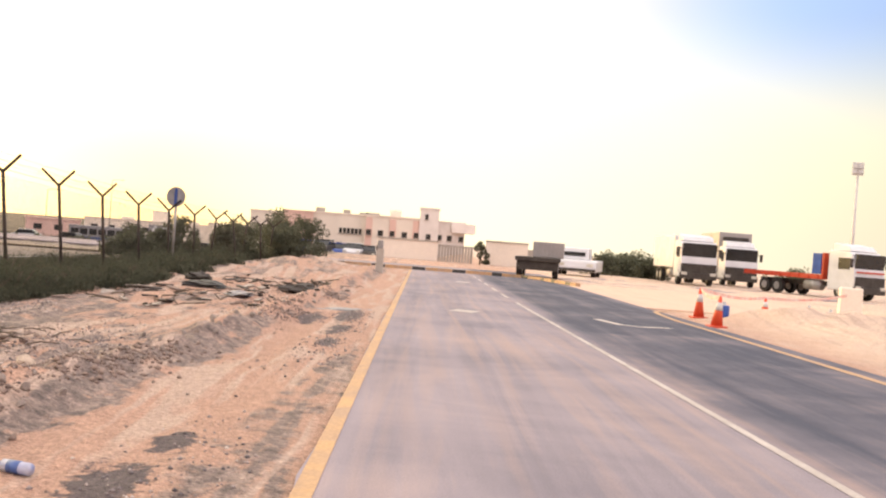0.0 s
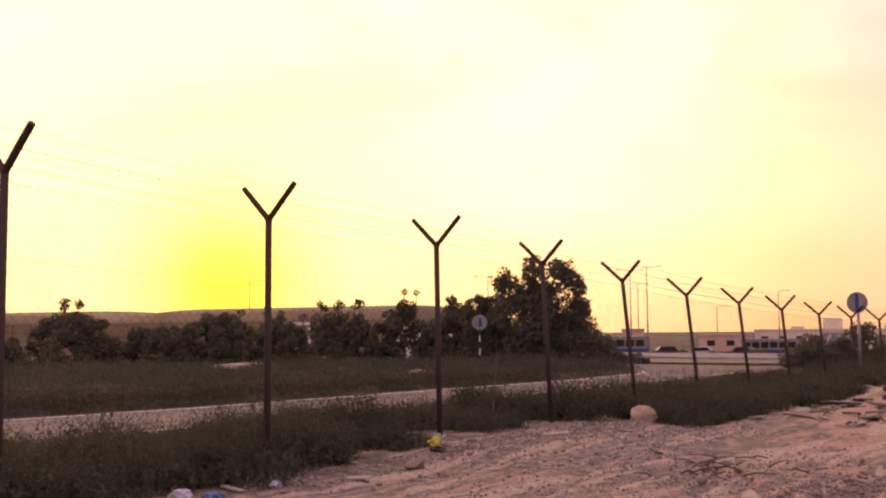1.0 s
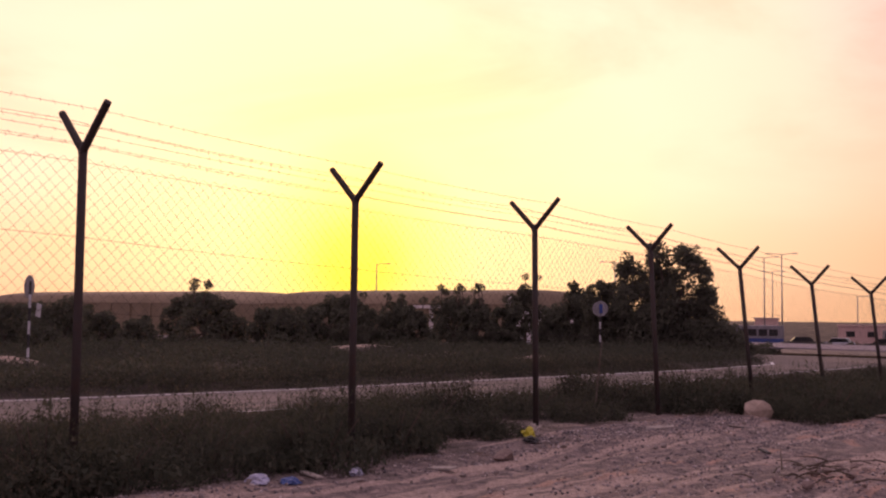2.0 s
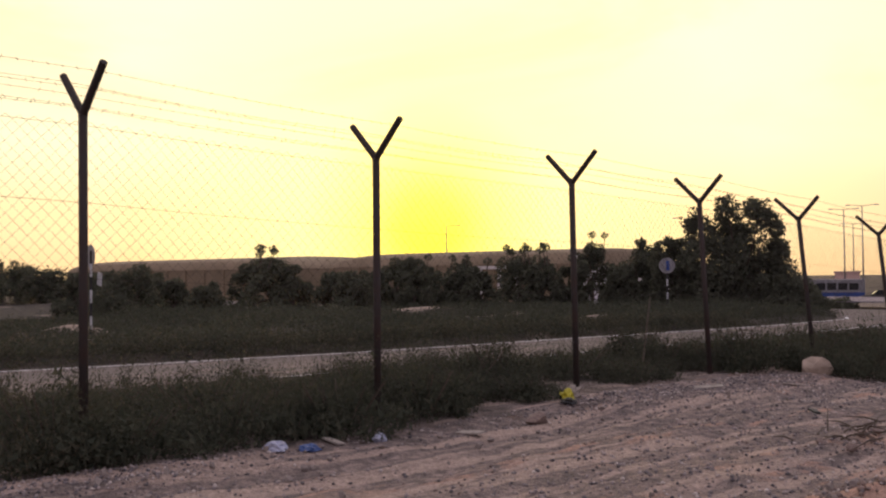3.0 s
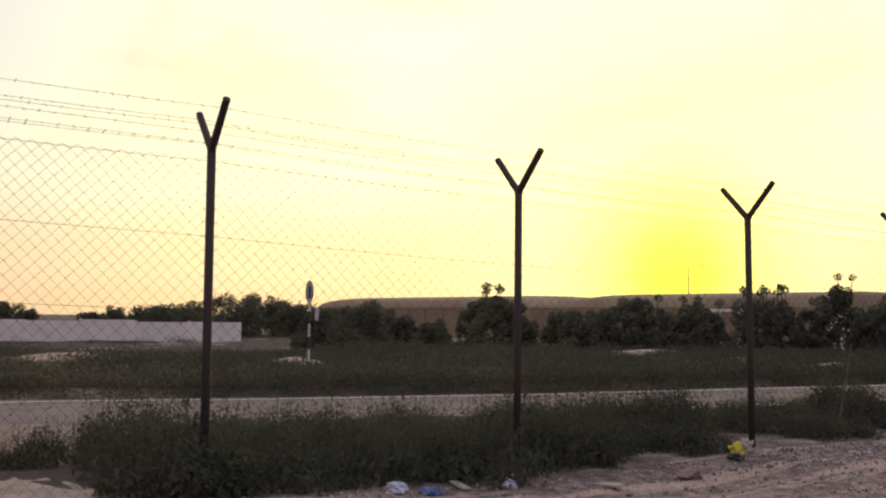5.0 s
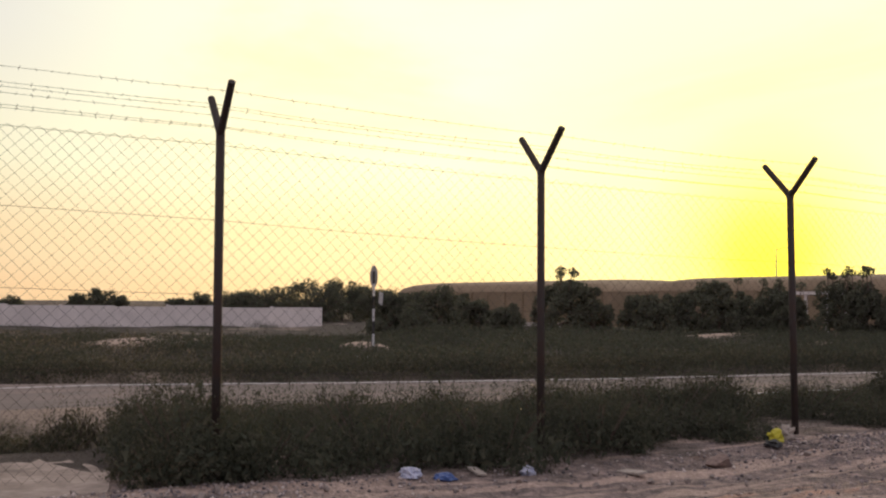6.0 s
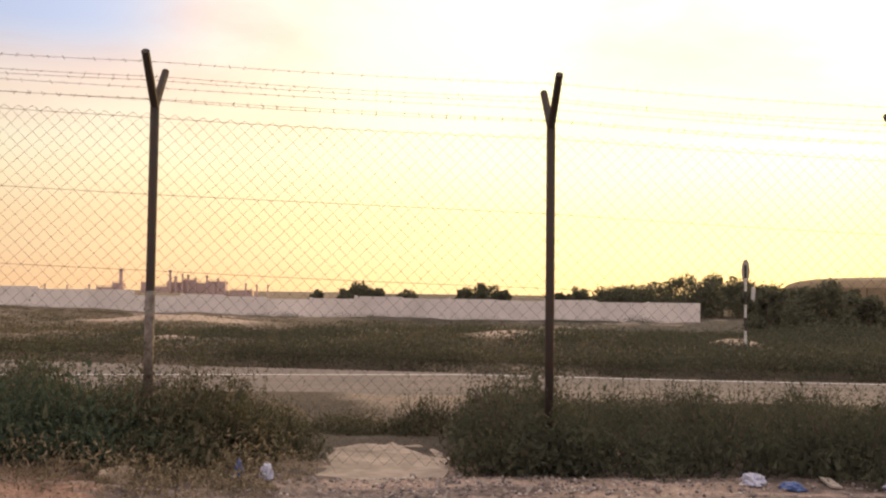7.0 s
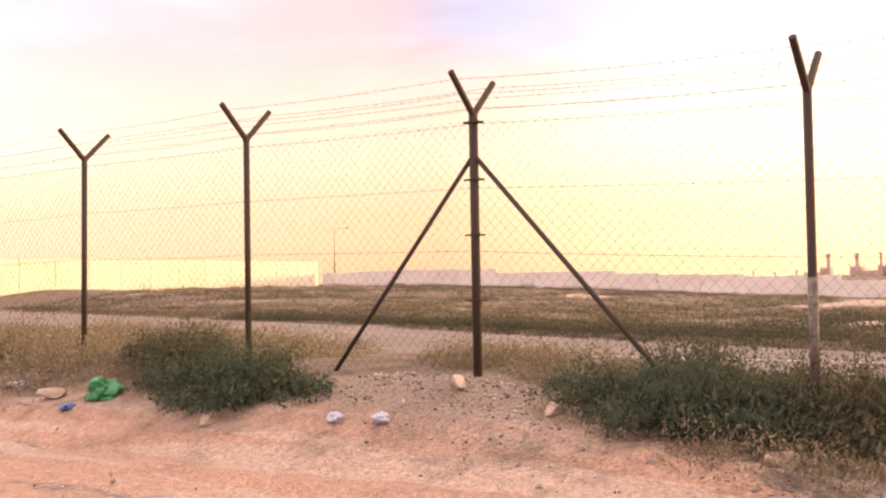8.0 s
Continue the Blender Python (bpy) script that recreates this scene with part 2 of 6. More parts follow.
    for cx, cy, rx, ry in CLEARINGS:
        off = n.add("ShaderNodeVectorMath", {"operation": "MULTIPLY"}, i0=n.add("ShaderNodeVectorMath", {"operation": "SUBTRACT"}, i0=pos, i1=(cx, cy, 0.0)).outputs["Vector"], i1=(1 / rx, 1 / ry, 0.0)).outputs["Vector"]
        far = n.add("ShaderNodeVectorMath", {"operation": "LENGTH"}, i0=off).outputs["Value"]
        bare = n.ramp(n.math("MULTIPLY", n.math("ADD", far, n.math("MULTIPLY", n.math("SUBTRACT", mid, 0.5), 1.2)), 0.5), [(0.42, 1.0), (0.52, 0.0)])
        col = n.mix(bare, col, (0.52, 0.40, 0.31))
    col = n.mix(0.7, col, n.ramp(fine, [(0.30, 0.28), (0.68, 1.15)]), "MULTIPLY")
    col = n.mix(0.3, col, n.ramp(grain, [(0.36, 0.62), (0.62, 1.15)]), "MULTIPLY")
    grit = n.add("ShaderNodeTexVoronoi", (), Vector=pos, Scale=34.0).outputs["Distance"]
    height = n.math("ADD", n.math("MULTIPLY", fine, 0.6), n.math("MULTIPLY", n.ramp(grit, [(0.0, 1.0), (0.5, 0.0)]), 0.5))
    normal = n.add("ShaderNodeBump", (), Strength=1.0, Distance=0.045, Height=height).outputs[0]
    n.add("ShaderNodeOutputMaterial", (), Surface=n.add("ShaderNodeBsdfPrincipled", (), Base_Color=col, Roughness=0.95, Normal=normal).outputs[0])
    return m


def road_material(name, tar, dust, line=0.0, cover=0.5):
    """Asphalt under drifted dust, with long tyre streaks."""
    m = bpy.data.materials.new(name)
    m.use_nodes = True
    n = Nodes(m.node_tree)
    pos = n.add("ShaderNodeNewGeometry").outputs["Position"]
    bent = n.add("ShaderNodeVectorMath", {"operation": "MULTIPLY"}, i0=pos, i1=(1.5, 0.055, 1.0)).outputs["Vector"]
    streak, patch, fine = n.noise(bent, 1.3, 5.0, 0.6, 0.6), n.noise(pos, 0.33, 6.0, 0.65, 0.4), n.noise(pos, 60.0, 4.0, 0.7)
    x = n.add("ShaderNodeSeparateXYZ", (), Vector=pos).outputs[0]
    lane = n.ramp(n.math("MULTIPLY", n.math("ADD", x, 20.0), 0.02), [(0.50, 0.45), (0.56, 0.45), (0.617, 0.42), (0.628, -0.25), (0.69, -0.25), (0.72, 0.4)]) if line else 0.3
    amount = n.math("ADD", n.math("ADD", n.math("MULTIPLY", streak, 0.6), n.math("MULTIPLY", patch, 0.75)), n.math("SUBTRACT", lane, 0.98 - cover))
    col = n.mix(n.ramp(amount, [(0.12, 0.0), (0.85, 1.0)]), tar, dust)
    drift = n.math("ADD", n.noise(bent, 2.1, 4.0, 0.55, 1.2), n.math("MULTIPLY", n.math("SUBTRACT", patch, 0.5), 0.5))
    col = n.mix(n.math("MULTIPLY", n.ramp(drift, [(0.46, 0.0), (0.78, 0.55)]), n.ramp(amount, [(0.2, 0.15), (0.5, 1.0)])), col, (0.43, 0.315, 0.265))
    col = n.mix(0.45, col, n.ramp(fine, [(0.3, 0.45), (0.7, 1.0)]), "MULTIPLY")
    normal = n.add("ShaderNodeBump", (), Strength=0.5, Distance=0.006, Height=fine).outputs[0]
    n.add("ShaderNodeOutputMaterial", (), Surface=n.add("ShaderNodeBsdfPrincipled", (), Base_Color=col, Roughness=0.9, Specular_IOR_Level=0.2, Normal=normal).outputs[0])
    return m


GROUND = ground_material()
ASPHALT = road_material("dusty_asphalt", (0.070, 0.077, 0.108), (0.345, 0.303, 0.335), 1.0)
INNER = road_material("inner_asphalt", (0.12, 0.108, 0.10), (0.235, 0.195, 0.170), 0.0, 0.62)
SAND_ROAD = road_material("sand_covered_asphalt", (0.30, 0.24, 0.21), (0.66, 0.48, 0.37), 0.0, 1.05)
YELLOW = material("worn_yellow_paint", (0.58, 0.36, 0.17), 0.8, grain=30, stain=2.2, vary=0.5, tint=(0.44, 0.31, 0.22))
WHITE = material("worn_white_paint", (0.56, 0.51, 0.47), 0.75, grain=30, stain=1.2, vary=0.4, tint=(0.40, 0.36, 0.33))
BLACK = material("black_paint", (0.03, 0.03, 0.03), 0.6, grain=20, vary=0.3)
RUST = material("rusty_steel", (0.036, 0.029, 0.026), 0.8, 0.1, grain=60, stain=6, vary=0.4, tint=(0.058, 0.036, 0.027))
BARE = material("flaked_pale_coating", (0.24, 0.21, 0.185), 0.8, grain=30, stain=14, vary=0.5, tint=(0.05, 0.036, 0.029))
WIRE = material("galvanised_wire", (0.085, 0.07, 0.06), 0.6, 0.4, grain=80, stain=3)
BARK = material("grey_bark", (0.12, 0.09, 0.065), 0.9, grain=25, stain=5, bump=0.6)
LEAF = leaf_material("dark_tree_leaves", (0.092, 0.100, 0.070), (0.116, 0.122, 0.084))
SHRUB = leaf_material("saltbush_leaves", (0.056, 0.064, 0.045), (0.082, 0.088, 0.060), (0.105, 0.098, 0.068))
SCRUB = leaf_material("dry_scrub", (0.075, 0.068, 0.045), (0.16, 0.135, 0.088), (0.27, 0.215, 0.15))
REED = leaf_material("dry_stalks", (0.14, 0.122, 0.080), (0.26, 0.212, 0.142), (0.37, 0.30, 0.21))
CONCRETE = material("weathered_concrete", (0.46, 0.42, 0.37), 0.9, grain=18, stain=0.7, vary=0.3, dark=0.75)
PLASTER = material("cream_plaster", (0.86, 0.77, 0.66), 0.9, grain=10, stain=0.25, vary=0.2, dark=0.88)
PINK = material("pink_plaster", (0.78, 0.54, 0.46), 0.9, grain=10, stain=0.25, vary=0.2, dark=0.85)
WALLPAINT = material("whitewashed_wall", (0.84, 0.78, 0.73), 0.9, grain=12, stain=0.4, vary=0.25, dark=0.82)
SHEET = material("tan_roof_sheet", (0.30, 0.225, 0.14), 0.8, grain=8, stain=0.35, vary=0.25, dark=0.8)
GLASS = material("dark_glass", (0.02, 0.025, 0.03), 0.12, grain=4, vary=0.1, bump=0.0)
# distant air haze put into the colour of the works, as an even rose tone
HAZY = material("haze_rose_works", (0.56, 0.42, 0.39), 0.9, grain=3, stain=0.1, vary=0.15, dark=0.9)
ROCK = material("pale_limestone", (0.62, 0.50, 0.39), 0.95, grain=3, stain=0.9, vary=0.3, bump=0.6)
STONE = material("grey_gravel", (0.26, 0.22, 0.205), 0.95, grain=30, stain=6, vary=0.4, tint=(0.42, 0.35, 0.29))


# ---- mesh helpers ----
class Shape:
    """Collects corners and faces for one mesh."""

    def __init__(self):
        self.v, self.f = [], []

    def box(self, c, s, m=None, taper=1.0):
        o = len(self.v)
        for dz in (-0.5, 0.5):
            k = taper if dz > 0 else 1.0
            for dx, dy in ((-0.5, -0.5), (0.5, -0.5), (0.5, 0.5), (-0.5, 0.5)):
                p = Vector((c[0] + dx * s[0] * k, c[1] + dy * s[1] * k, c[2] + dz * s[2]))
                self.v.append(tuple(m @ p) if m else tuple(p))
        self.f += [(o + 3, o + 2, o + 1, o), (o + 4, o + 5, o + 6, o + 7), (o, o + 1, o + 5, o + 4), (o + 1, o + 2, o + 6, o + 5), (o + 2, o + 3, o + 7, o + 6), (o + 3, o, o + 4, o + 7)]
        return self

    def tube(self, p, q, r0, r1=None, n=6, caps=True):
        p, q = Vector(p), Vector(q)
        r1 = r0 if r1 is None else r1
        d = (q - p).normalized()
        a = d.orthogonal().normalized()
        b = d.cross(a)
        o = len(self.v)
        for c, r in ((p, r0), (q, r1)):
            for k in range(n):
                w = 2 * math.pi * k / n
                self.v.append(tuple(c + (a * math.cos(w) + b * math.sin(w)) * r))
        for k in range(n):
            j = (k + 1) % n
            self.f.append((o + k, o + j, o + n + j, o + n + k))
        if caps:
            self.f += [tuple(o + n - 1 - k for k in range(n)), tuple(o + n + k for k in range(n))]
        return self

    def prism(self, outline, depth, m):
        """An outline of (u, w) pairs in the local xz plane, thickened along local y, placed by m."""
        o, n = len(self.v), len(outline)
        for y in (-depth / 2, depth / 2):
            for u, w in outline:
                self.v.append(tuple(m @ Vector((u, y, w))))
        self.f += [tuple(o + k for k in range(n)), tuple(o + n + n - 1 - k for k in range(n))]
        for k in range(n):
            j = (k + 1) % n
            self.f.append((o + j, o + k, o + n + k, o + n + j))
        return self

    def mesh(self, name, mat, smooth=False, bevel=0.0):
        me = bpy.data.meshes.new(name)
        me.from_pydata(self.v, [], self.f)
        me.materials.append(mat)
        if bevel:
            bm = bmesh.new()
            bm.from_mesh(me)
            bmesh.ops.bevel(bm, geom=bm.edges[:], offset=bevel, segments=2, affect="EDGES", profile=0.5)
            bm.to_mesh(me)
            bm.free()
        if smooth:
            me.polygons.foreach_set("use_smooth", [True] * len(me.polygons))
        me.update()
        return me


def part(name, shape, mat, parent=None, label="", smooth=False, bevel=0.0):
    me = shape.mesh(name, mat, smooth, bevel) if isinstance(shape, Shape) else shape
    ob = new(name, me)
    if parent:
        ob.parent = parent
    return tagged(ob, label)


def thing(name, at, label, category, group="", kind="", yaw=0.0):
    ob = new(name)
    ob.empty_display_size = 0.2
    ob.matrix_basis = pose(*at, 0, 0, yaw)
    return tagged(ob, label, category, group, kind)


def from_arrays(name, verts, faces, mat, smooth=False):
    me = bpy.data.meshes.new(name)
    me.vertices.add(len(verts))
    me.vertices.foreach_set("co", np.asarray(verts, dtype=np.float32).ravel())
    faces = np.asarray(faces, dtype=np.int32)
    k = faces.shape[1]
    me.loops.add(faces.size)
    me.loops.foreach_set("vertex_index", faces.ravel())
    me.polygons.add(len(faces))
    me.polygons.foreach_set("loop_start", np.arange(0, faces.size, k, dtype=np.int32))
    me.polygons.foreach_set("loop_total", np.full(len(faces), k, dtype=np.int32))
    if smooth:
        me.polygons.foreach_set("use_smooth", np.ones(len(faces), dtype=bool))
    me.materials.append(mat)
    me.update(calc_edges=True)
    me.validate()
    return me


# ---- ground ----
ROAD_Z, INNER_Z = -0.60, -0.75
FENCE_Y = [-40, -12, -6, -3, -1.5, 0, 1.5, 3, 6, 9, 13, 20, 35, 60]
FENCE_Z = [-0.35, -0.15, -0.05, -0.03, -0.25, -0.42, -0.52, -0.51, -0.53, -0.46, -0.45, -0.52, -0.55, -0.6]


def smooth(a, b, x):
    t = np.clip((x - a) / (b - a), 0, 1)
    return t * t * (3 - 2 * t)


def wave(x, y, seed, scale):
    """Cheap smooth noise from a few crossed sines, about -1 to 1."""
    r = np.random.RandomState(seed)
    out = 0
    for k in range(7):
        a, p, s = r.uniform(0, 6.28), r.uniform(0, 6.28), r.uniform(0.6, 1.9) / scale
        out = out + np.sin((x * np.cos(a) + y * np.sin(a)) * s * 2.2 + p + 1.3 * np.sin(y * s * 0.7 + p))
    return out / 3.2


def inner_far(y):
    return np.interp(y, [-70, -23, -12, -3, 2, 8, 14, 20, 30, 36, 41, 45], [-36.0, -22.0, -17.3, -14.3, -13.0, -11.4, -10.4, -10.0, -9.2, -9.5, -12.0, -15.0])


def inner_near(y):
    return np.interp(y, [-70, -23, -11, -3, 3.5, 8, 14, 45], [-27.0, -13.5, -9.7, -8.4, -7.2, -6.4, -5.9, -5.8])


def ridge_x(y):
    """The broken edge of the shoulder draws nearer to the road towards the north."""
    return 5.25 + 0.045 * np.clip(y, 0, 22)


def yard_z(y):
    """The yard behind the fence falls away gently to the north."""
    return np.interp(y, [42, 150, 400], [INNER_Z, -3.1, -3.1])


def ground_z(x, y):
    x, y = np.asarray(x, float), np.asarray(y, float)
    z = np.full(np.broadcast(x, y).shape, -0.62)
    near = smooth(-5.5, -1.6, x) * (1 - smooth(0.35, 2.5, x)) * (1 - smooth(45, 60, np.abs(y)))
    z = z + near * (np.interp(y, FENCE_Y, FENCE_Z) + 0.62)
    verge = smooth(-1.0, 1.5, x) * (1 - smooth(6.3, 7.3, x)) * (1 - smooth(50, 55, y))
    z = z + verge * (0.045 * wave(x, y * 0.5, 1, 2.2) + 0.026 * wave(x, y * 0.45, 2, 0.7) + 0.016 * wave(x, y, 3, 0.26) + 0.020 * wave(x * 1.3, y * 0.12, 21, 0.42))
    # a raised shoulder that drops in a broken edge to the wheel track beside the road
    edge = ridge_x(y) + 0.06 * wave(0 * x, y, 4, 3.0)
    shoulder = (1 - smooth(-0.32, 0.22, x - edge)) * smooth(0.8, 3.0, x) * smooth(-4, 2, y) * (1 - smooth(46, 52, y))
    z = z + shoulder * 0.11
    lip = np.exp(-((x - edge + 0.38) / 0.26) ** 2) * smooth(0, 5, y) * (1 - smooth(46, 50, y))
    z = z + lip * (0.07 + 0.05 * wave(x, y, 5, 0.5) + 0.035 * wave(x, y, 15, 0.2))
    heap = np.exp(-((x - 2.8) / 1.9) ** 2) * smooth(24, 32, y) * (1 - smooth(47, 52, y))
    z = z + heap * (0.30 + 0.16 * wave(x, y, 6, 1.8) + 0.05 * wave(x, y, 16, 0.5))
    lot = smooth(15.2, 17.5, x) * (1 - smooth(70, 120, x))
    z = z + lot * (0.03 + 0.04 * wave(x, y, 7, 3.0) + 0.02 * wave(x, y, 8, 0.8))
    for mx, my, r, h in ((17.3, 23.6, 1.3, 0.40), (18.9, 22.4, 1.2, 0.26), (19.5, 25.5, 2.2, 0.32), (23.0, 27.0, 2.6, 0.45), (26.5, 31.0, 2.0, 0.35), (18.5, 20.0, 2.0, 0.22), (29.0, 36.0, 3.0, 0.35)):
        z = z + h * np.exp(-((x - mx) ** 2 + (y - my) ** 2) / r ** 2) * (1 + 0.25 * wave(x, y, 9, 0.7))
    field = (1 - smooth(-6, -0.8, x - inner_far(y))) * smooth(-170, -110, x)
    z = z + field * (0.06 + 0.16 * wave(x, y, 10, 6.0) + 0.07 * wave(x, y, 11, 1.8)) * (1 - 0.7 * smooth(40, 60, y))
    z = z - 1.0 * (1 - smooth(-58, -17, x)) * smooth(-90, 0, y)
    # the open field climbs gently towards the south
    z = z + 1.15 * (1 - smooth(-14, -1.5, x - inner_far(y))) * smooth(14, 74, -y) * (1 - smooth(150, 220, -y))
    for cx, cy, rx, ry in CLEARINGS:
        z = z + (0.30 if rx > 1.2 else 0.18) * np.exp(-((x - cx) / rx) ** 2 - ((y - cy) / ry) ** 2)
    bank = smooth(0.9, 1.9, x) * (1 - smooth(3.6, 5.2, x)) * (0.04 * smooth(9, 14, y) * (1 - smooth(24, 32, y)))
    z = z + bank * (1 + 0.3 * wave(x, y, 12, 1.2))
    ditch = smooth(-6.4, -4.6, x) * (1 - smooth(-3.2, -1.6, x))
    z = z - ditch * 0.12
    inner = (1 - smooth(-0.1, 0.5, x - inner_near(y))) * smooth(-0.8, -0.2, x - inner_far(y))
    z = z * (1 - inner) + inner * (INNER_Z - 0.05)
    yard = (1 - smooth(-6.4, -5.0, x)) * smooth(39, 42, y) * smooth(-62, -50, x)
    yard = np.maximum(yard, smooth(95, 112, y) * (1 - smooth(4, 16, x)) * smooth(-300, -200, x))
    z = z * (1 - yard) + yard * (yard_z(y) - 0.06)
    road = smooth(7.15, 7.6, x) * (1 - smooth(14.8, 15.2, x)) * (1 - smooth(52, 53, y))
    road = np.maximum(road, smooth(13.8, 14.2, x) * (1 - smooth(24.6, 26.0, x)) * smooth(27.5, 29.0, y) * (1 - smooth(49, 51, y)))
    z = z * (1 - road) + road * (ROAD_Z - 0.05)
    return z


def steps(*spans):
    """Grid lines: (start, end, step) spans joined end to end."""
    out = []
    for a, b, s in spans:
        out += list(np.arange(a, b - 1e-6, s))
    return np.array(out + [spans[-1][1]])


def grid_mesh(name, xs, ys, zf, mat):
    X, Y = np.meshgrid(xs, ys)
    Z = zf(X, Y)
    nx, ny = len(xs), len(ys)
    i = np.arange(nx * ny).reshape(ny, nx)
    faces = np.stack([i[:-1, :-1], i[:-1, 1:], i[1:, 1:], i[1:, :-1]], -1).reshape(-1, 4)
    return from_arrays(name, np.stack([X, Y, Z], -1).reshape(-1, 3), faces, mat, True)


gx = steps((-2600, -200, 300), (-200, -60, 5), (-60, -34, 1.0), (-34, -16, 0.6), (-16, -1, 0.4), (-1, 7.6, 0.085), (7.6, 15.6, 0.4), (15.6, 32, 0.4), (32, 120, 4), (120, 2600, 310))
gy = steps((-2600, -200, 300), (-200, -20, 6), (-20, -3, 0.4), (-3, 18, 0.09), (18, 36, 0.2), (36, 60, 0.6), (60, 200, 5), (200, 2600, 300))
ground = tagged(new("ground", grid_mesh("ground", gx, gy, ground_z, GROUND)), "sandy earth with tracks, grit and patches of soil", "ground", kind="structure")


def strip(name, left, right, ys, z, mat, label, category, thick=0.05):
    """A road sheet between two edges given as functions of y; z may be one too."""
    rows = []
    for y in ys:
        h = float(z(y)) if callable(z) else z
        rows.append([(left(y), y, h), (right(y), y, h), (right(y), y, h - thick), (left(y), y, h - thick)])
    v = [p for r in rows for p in r]
    f = []
    for k in range(len(ys) - 1):
        for a in range(4):
            b = (a + 1) % 4
            f.append((4 * k + a, 4 * k + b, 4 * k + 4 + b, 4 * k + 4 + a))
    n = 4 * (len(ys) - 1)
    f += [(3, 2, 1, 0), (n, n + 1, n + 2, n + 3)]
    s = Shape()
    s.v, s.f = v, f
    return tagged(new(name, s.mesh(name, mat)), label, category, kind="structure")


rag = random.Random(4)
road_ys = [-60 + 0.8 * k for k in range(int(113.0 / 0.8) + 1)]
ragged = {y: rag.uniform(-0.07, 0.10) for y in road_ys}
road = strip("road", lambda y: 7.49 + 0.4 * ragged[y], lambda y: 15.0, road_ys, ROAD_Z, ASPHALT, "dusty grey asphalt road with tyre streaks", "road")
side = strip("road", lambda y: 14.2, lambda y: 25.0, [29.0 + 0.7 * k for k in range(30)], ROAD_Z - 0.004, SAND_ROAD, "sand-covered asphalt entrance beside the road", "road")
inner_ys = [-68 + 2.0 * k for k in range(56)]
inner = strip("road", inner_far, inner_near, inner_ys, INNER_Z, INNER, "pale asphalt road behind the wire fence", "road")
yard = strip("road", lambda y: -38.0, lambda y: -5.8, [41.9, 60, 90, 120, 150, 175], lambda y: float(yard_z(y)) - 0.004, INNER, "wide asphalt yard behind the fence", "road")


def paint(name, pts, w, z, mat, label):
    """A painted line along pts, 4 mm thick."""
    s = Shape()
    pts = [Vector((*p, z)) for p in pts]
    for k, p in enumerate(pts):
        d = (pts[min(k + 1, len(pts) - 1)] - pts[max(k - 1, 0)]).normalized()
        side_way = Vector((-d.y, d.x, 0)) * w / 2
        s.v += [tuple(p + side_way), tuple(p - side_way)]
    s.f = [(2 * k, 2 * k + 1, 2 * k + 3, 2 * k + 2) for k in range(len(pts) - 1)]
    return tagged(new(name, s.mesh(name, mat)), label, "road marking", kind="structure")


paint("edge_line", [(7.55, y) for y in range(-40, 53)], 0.12, ROAD_Z + 0.004, YELLOW, "worn yellow edge line")
paint("centre_line", [(11.10 - 0.012 * y, y) for y in range(-40, 27)], 0.09, ROAD_Z + 0.004, WHITE, "worn white centre line")
for k in range(5):
    paint("centre_line", [(10.75 - 0.006 * k, 28.5 + 4.5 * k), (10.74 - 0.006 * k, 30.8 + 4.5 * k)], 0.10, ROAD_Z + 0.004, WHITE, "worn white centre line dash")
paint("edge_line", [(14.55, y) for y in range(-40, 22)] + [(14.5 + 0.02 * k * k, 22 + 1.2 * k) for k in range(1, 5)] + [(15.3, 27.6), (16.2, 28.3), (17.5, 28.5)], 0.15, ROAD_Z + 0.004, YELLOW, "worn pale yellow edge line")
LINE_WHITE = material("clean_white_paint", (0.80, 0.79, 0.78), 0.75, grain=30, stain=1.2, vary=0.25, dark=0.8)
far_line = [(-11.2, -7.9), (-11.45, -5.3), (-11.8, -1.0), (-12.15, 3.6)] + [(float(inner_far(y)) + 0.35, y) for y in range(6, 40, 2)]
paint("inner_line", far_line, 0.11, INNER_Z + 0.004, LINE_WHITE, "white edge line")
paint("inner_line", [(-11.2, -7.9), (-10.2, -8.1), (-8.4, -8.0)], 0.14, INNER_Z + 0.004, YELLOW, "yellow line across the mouth of the road")
paint("inner_line", [(float(inner_near(y)) - 0.35, y) for y in range(-50, 40, 2)], 0.11, INNER_Z + 0.004, LINE_WHITE, "white edge line")


# ---- the wire fence ----
#           y,     x,     fork z, lean to -x (degrees)
POSTS = [(-18.0, 0.0, 2.42, 0), (-15.0, 0.0, 2.46, 1), (-12.0, 0.0, 2.49, 0), (-9.0, 0.0, 2.51, 0.5), (-6.06, 0.04, 2.49, 0), (-3.05, 0.06, 2.44, 0), (0.0, 0.03, 2.30, 0), (3.12, 0.06, 2.20, 0.4), (6.06, 0.08, 2.07, 0),
         (9.07, 0.06, 2.00, 0.8), (11.95, -0.04, 1.91, 3), (14.94, -0.13, 1.77, 5.5), (17.97, -0.17, 1.60, 6), (20.98, -0.15, 1.50, 6), (23.98, -0.11, 1.40, 5), (27.0, -0.03, 1.31, 4), (30.01, 0.08, 1.25, 3), (33.03, 0.21, 1.20, 2),
         (36.0, 0.35, 1.15, -5), (38.6, 0.5, 1.12, 7), (41.0, 0.65, 1.10, -6), (43.5, 0.8, 1.08, 4), (46.0, 1.0, 1.06, -3), (48.5, 1.2, 1.05, 5)]
fence = thing("wire_fence", (0, 0, 0), "rusty chain-link fence with Y-shaped posts and barbed wire", "fence")
ARM, RISE = 0.366, 0.345
tops = []
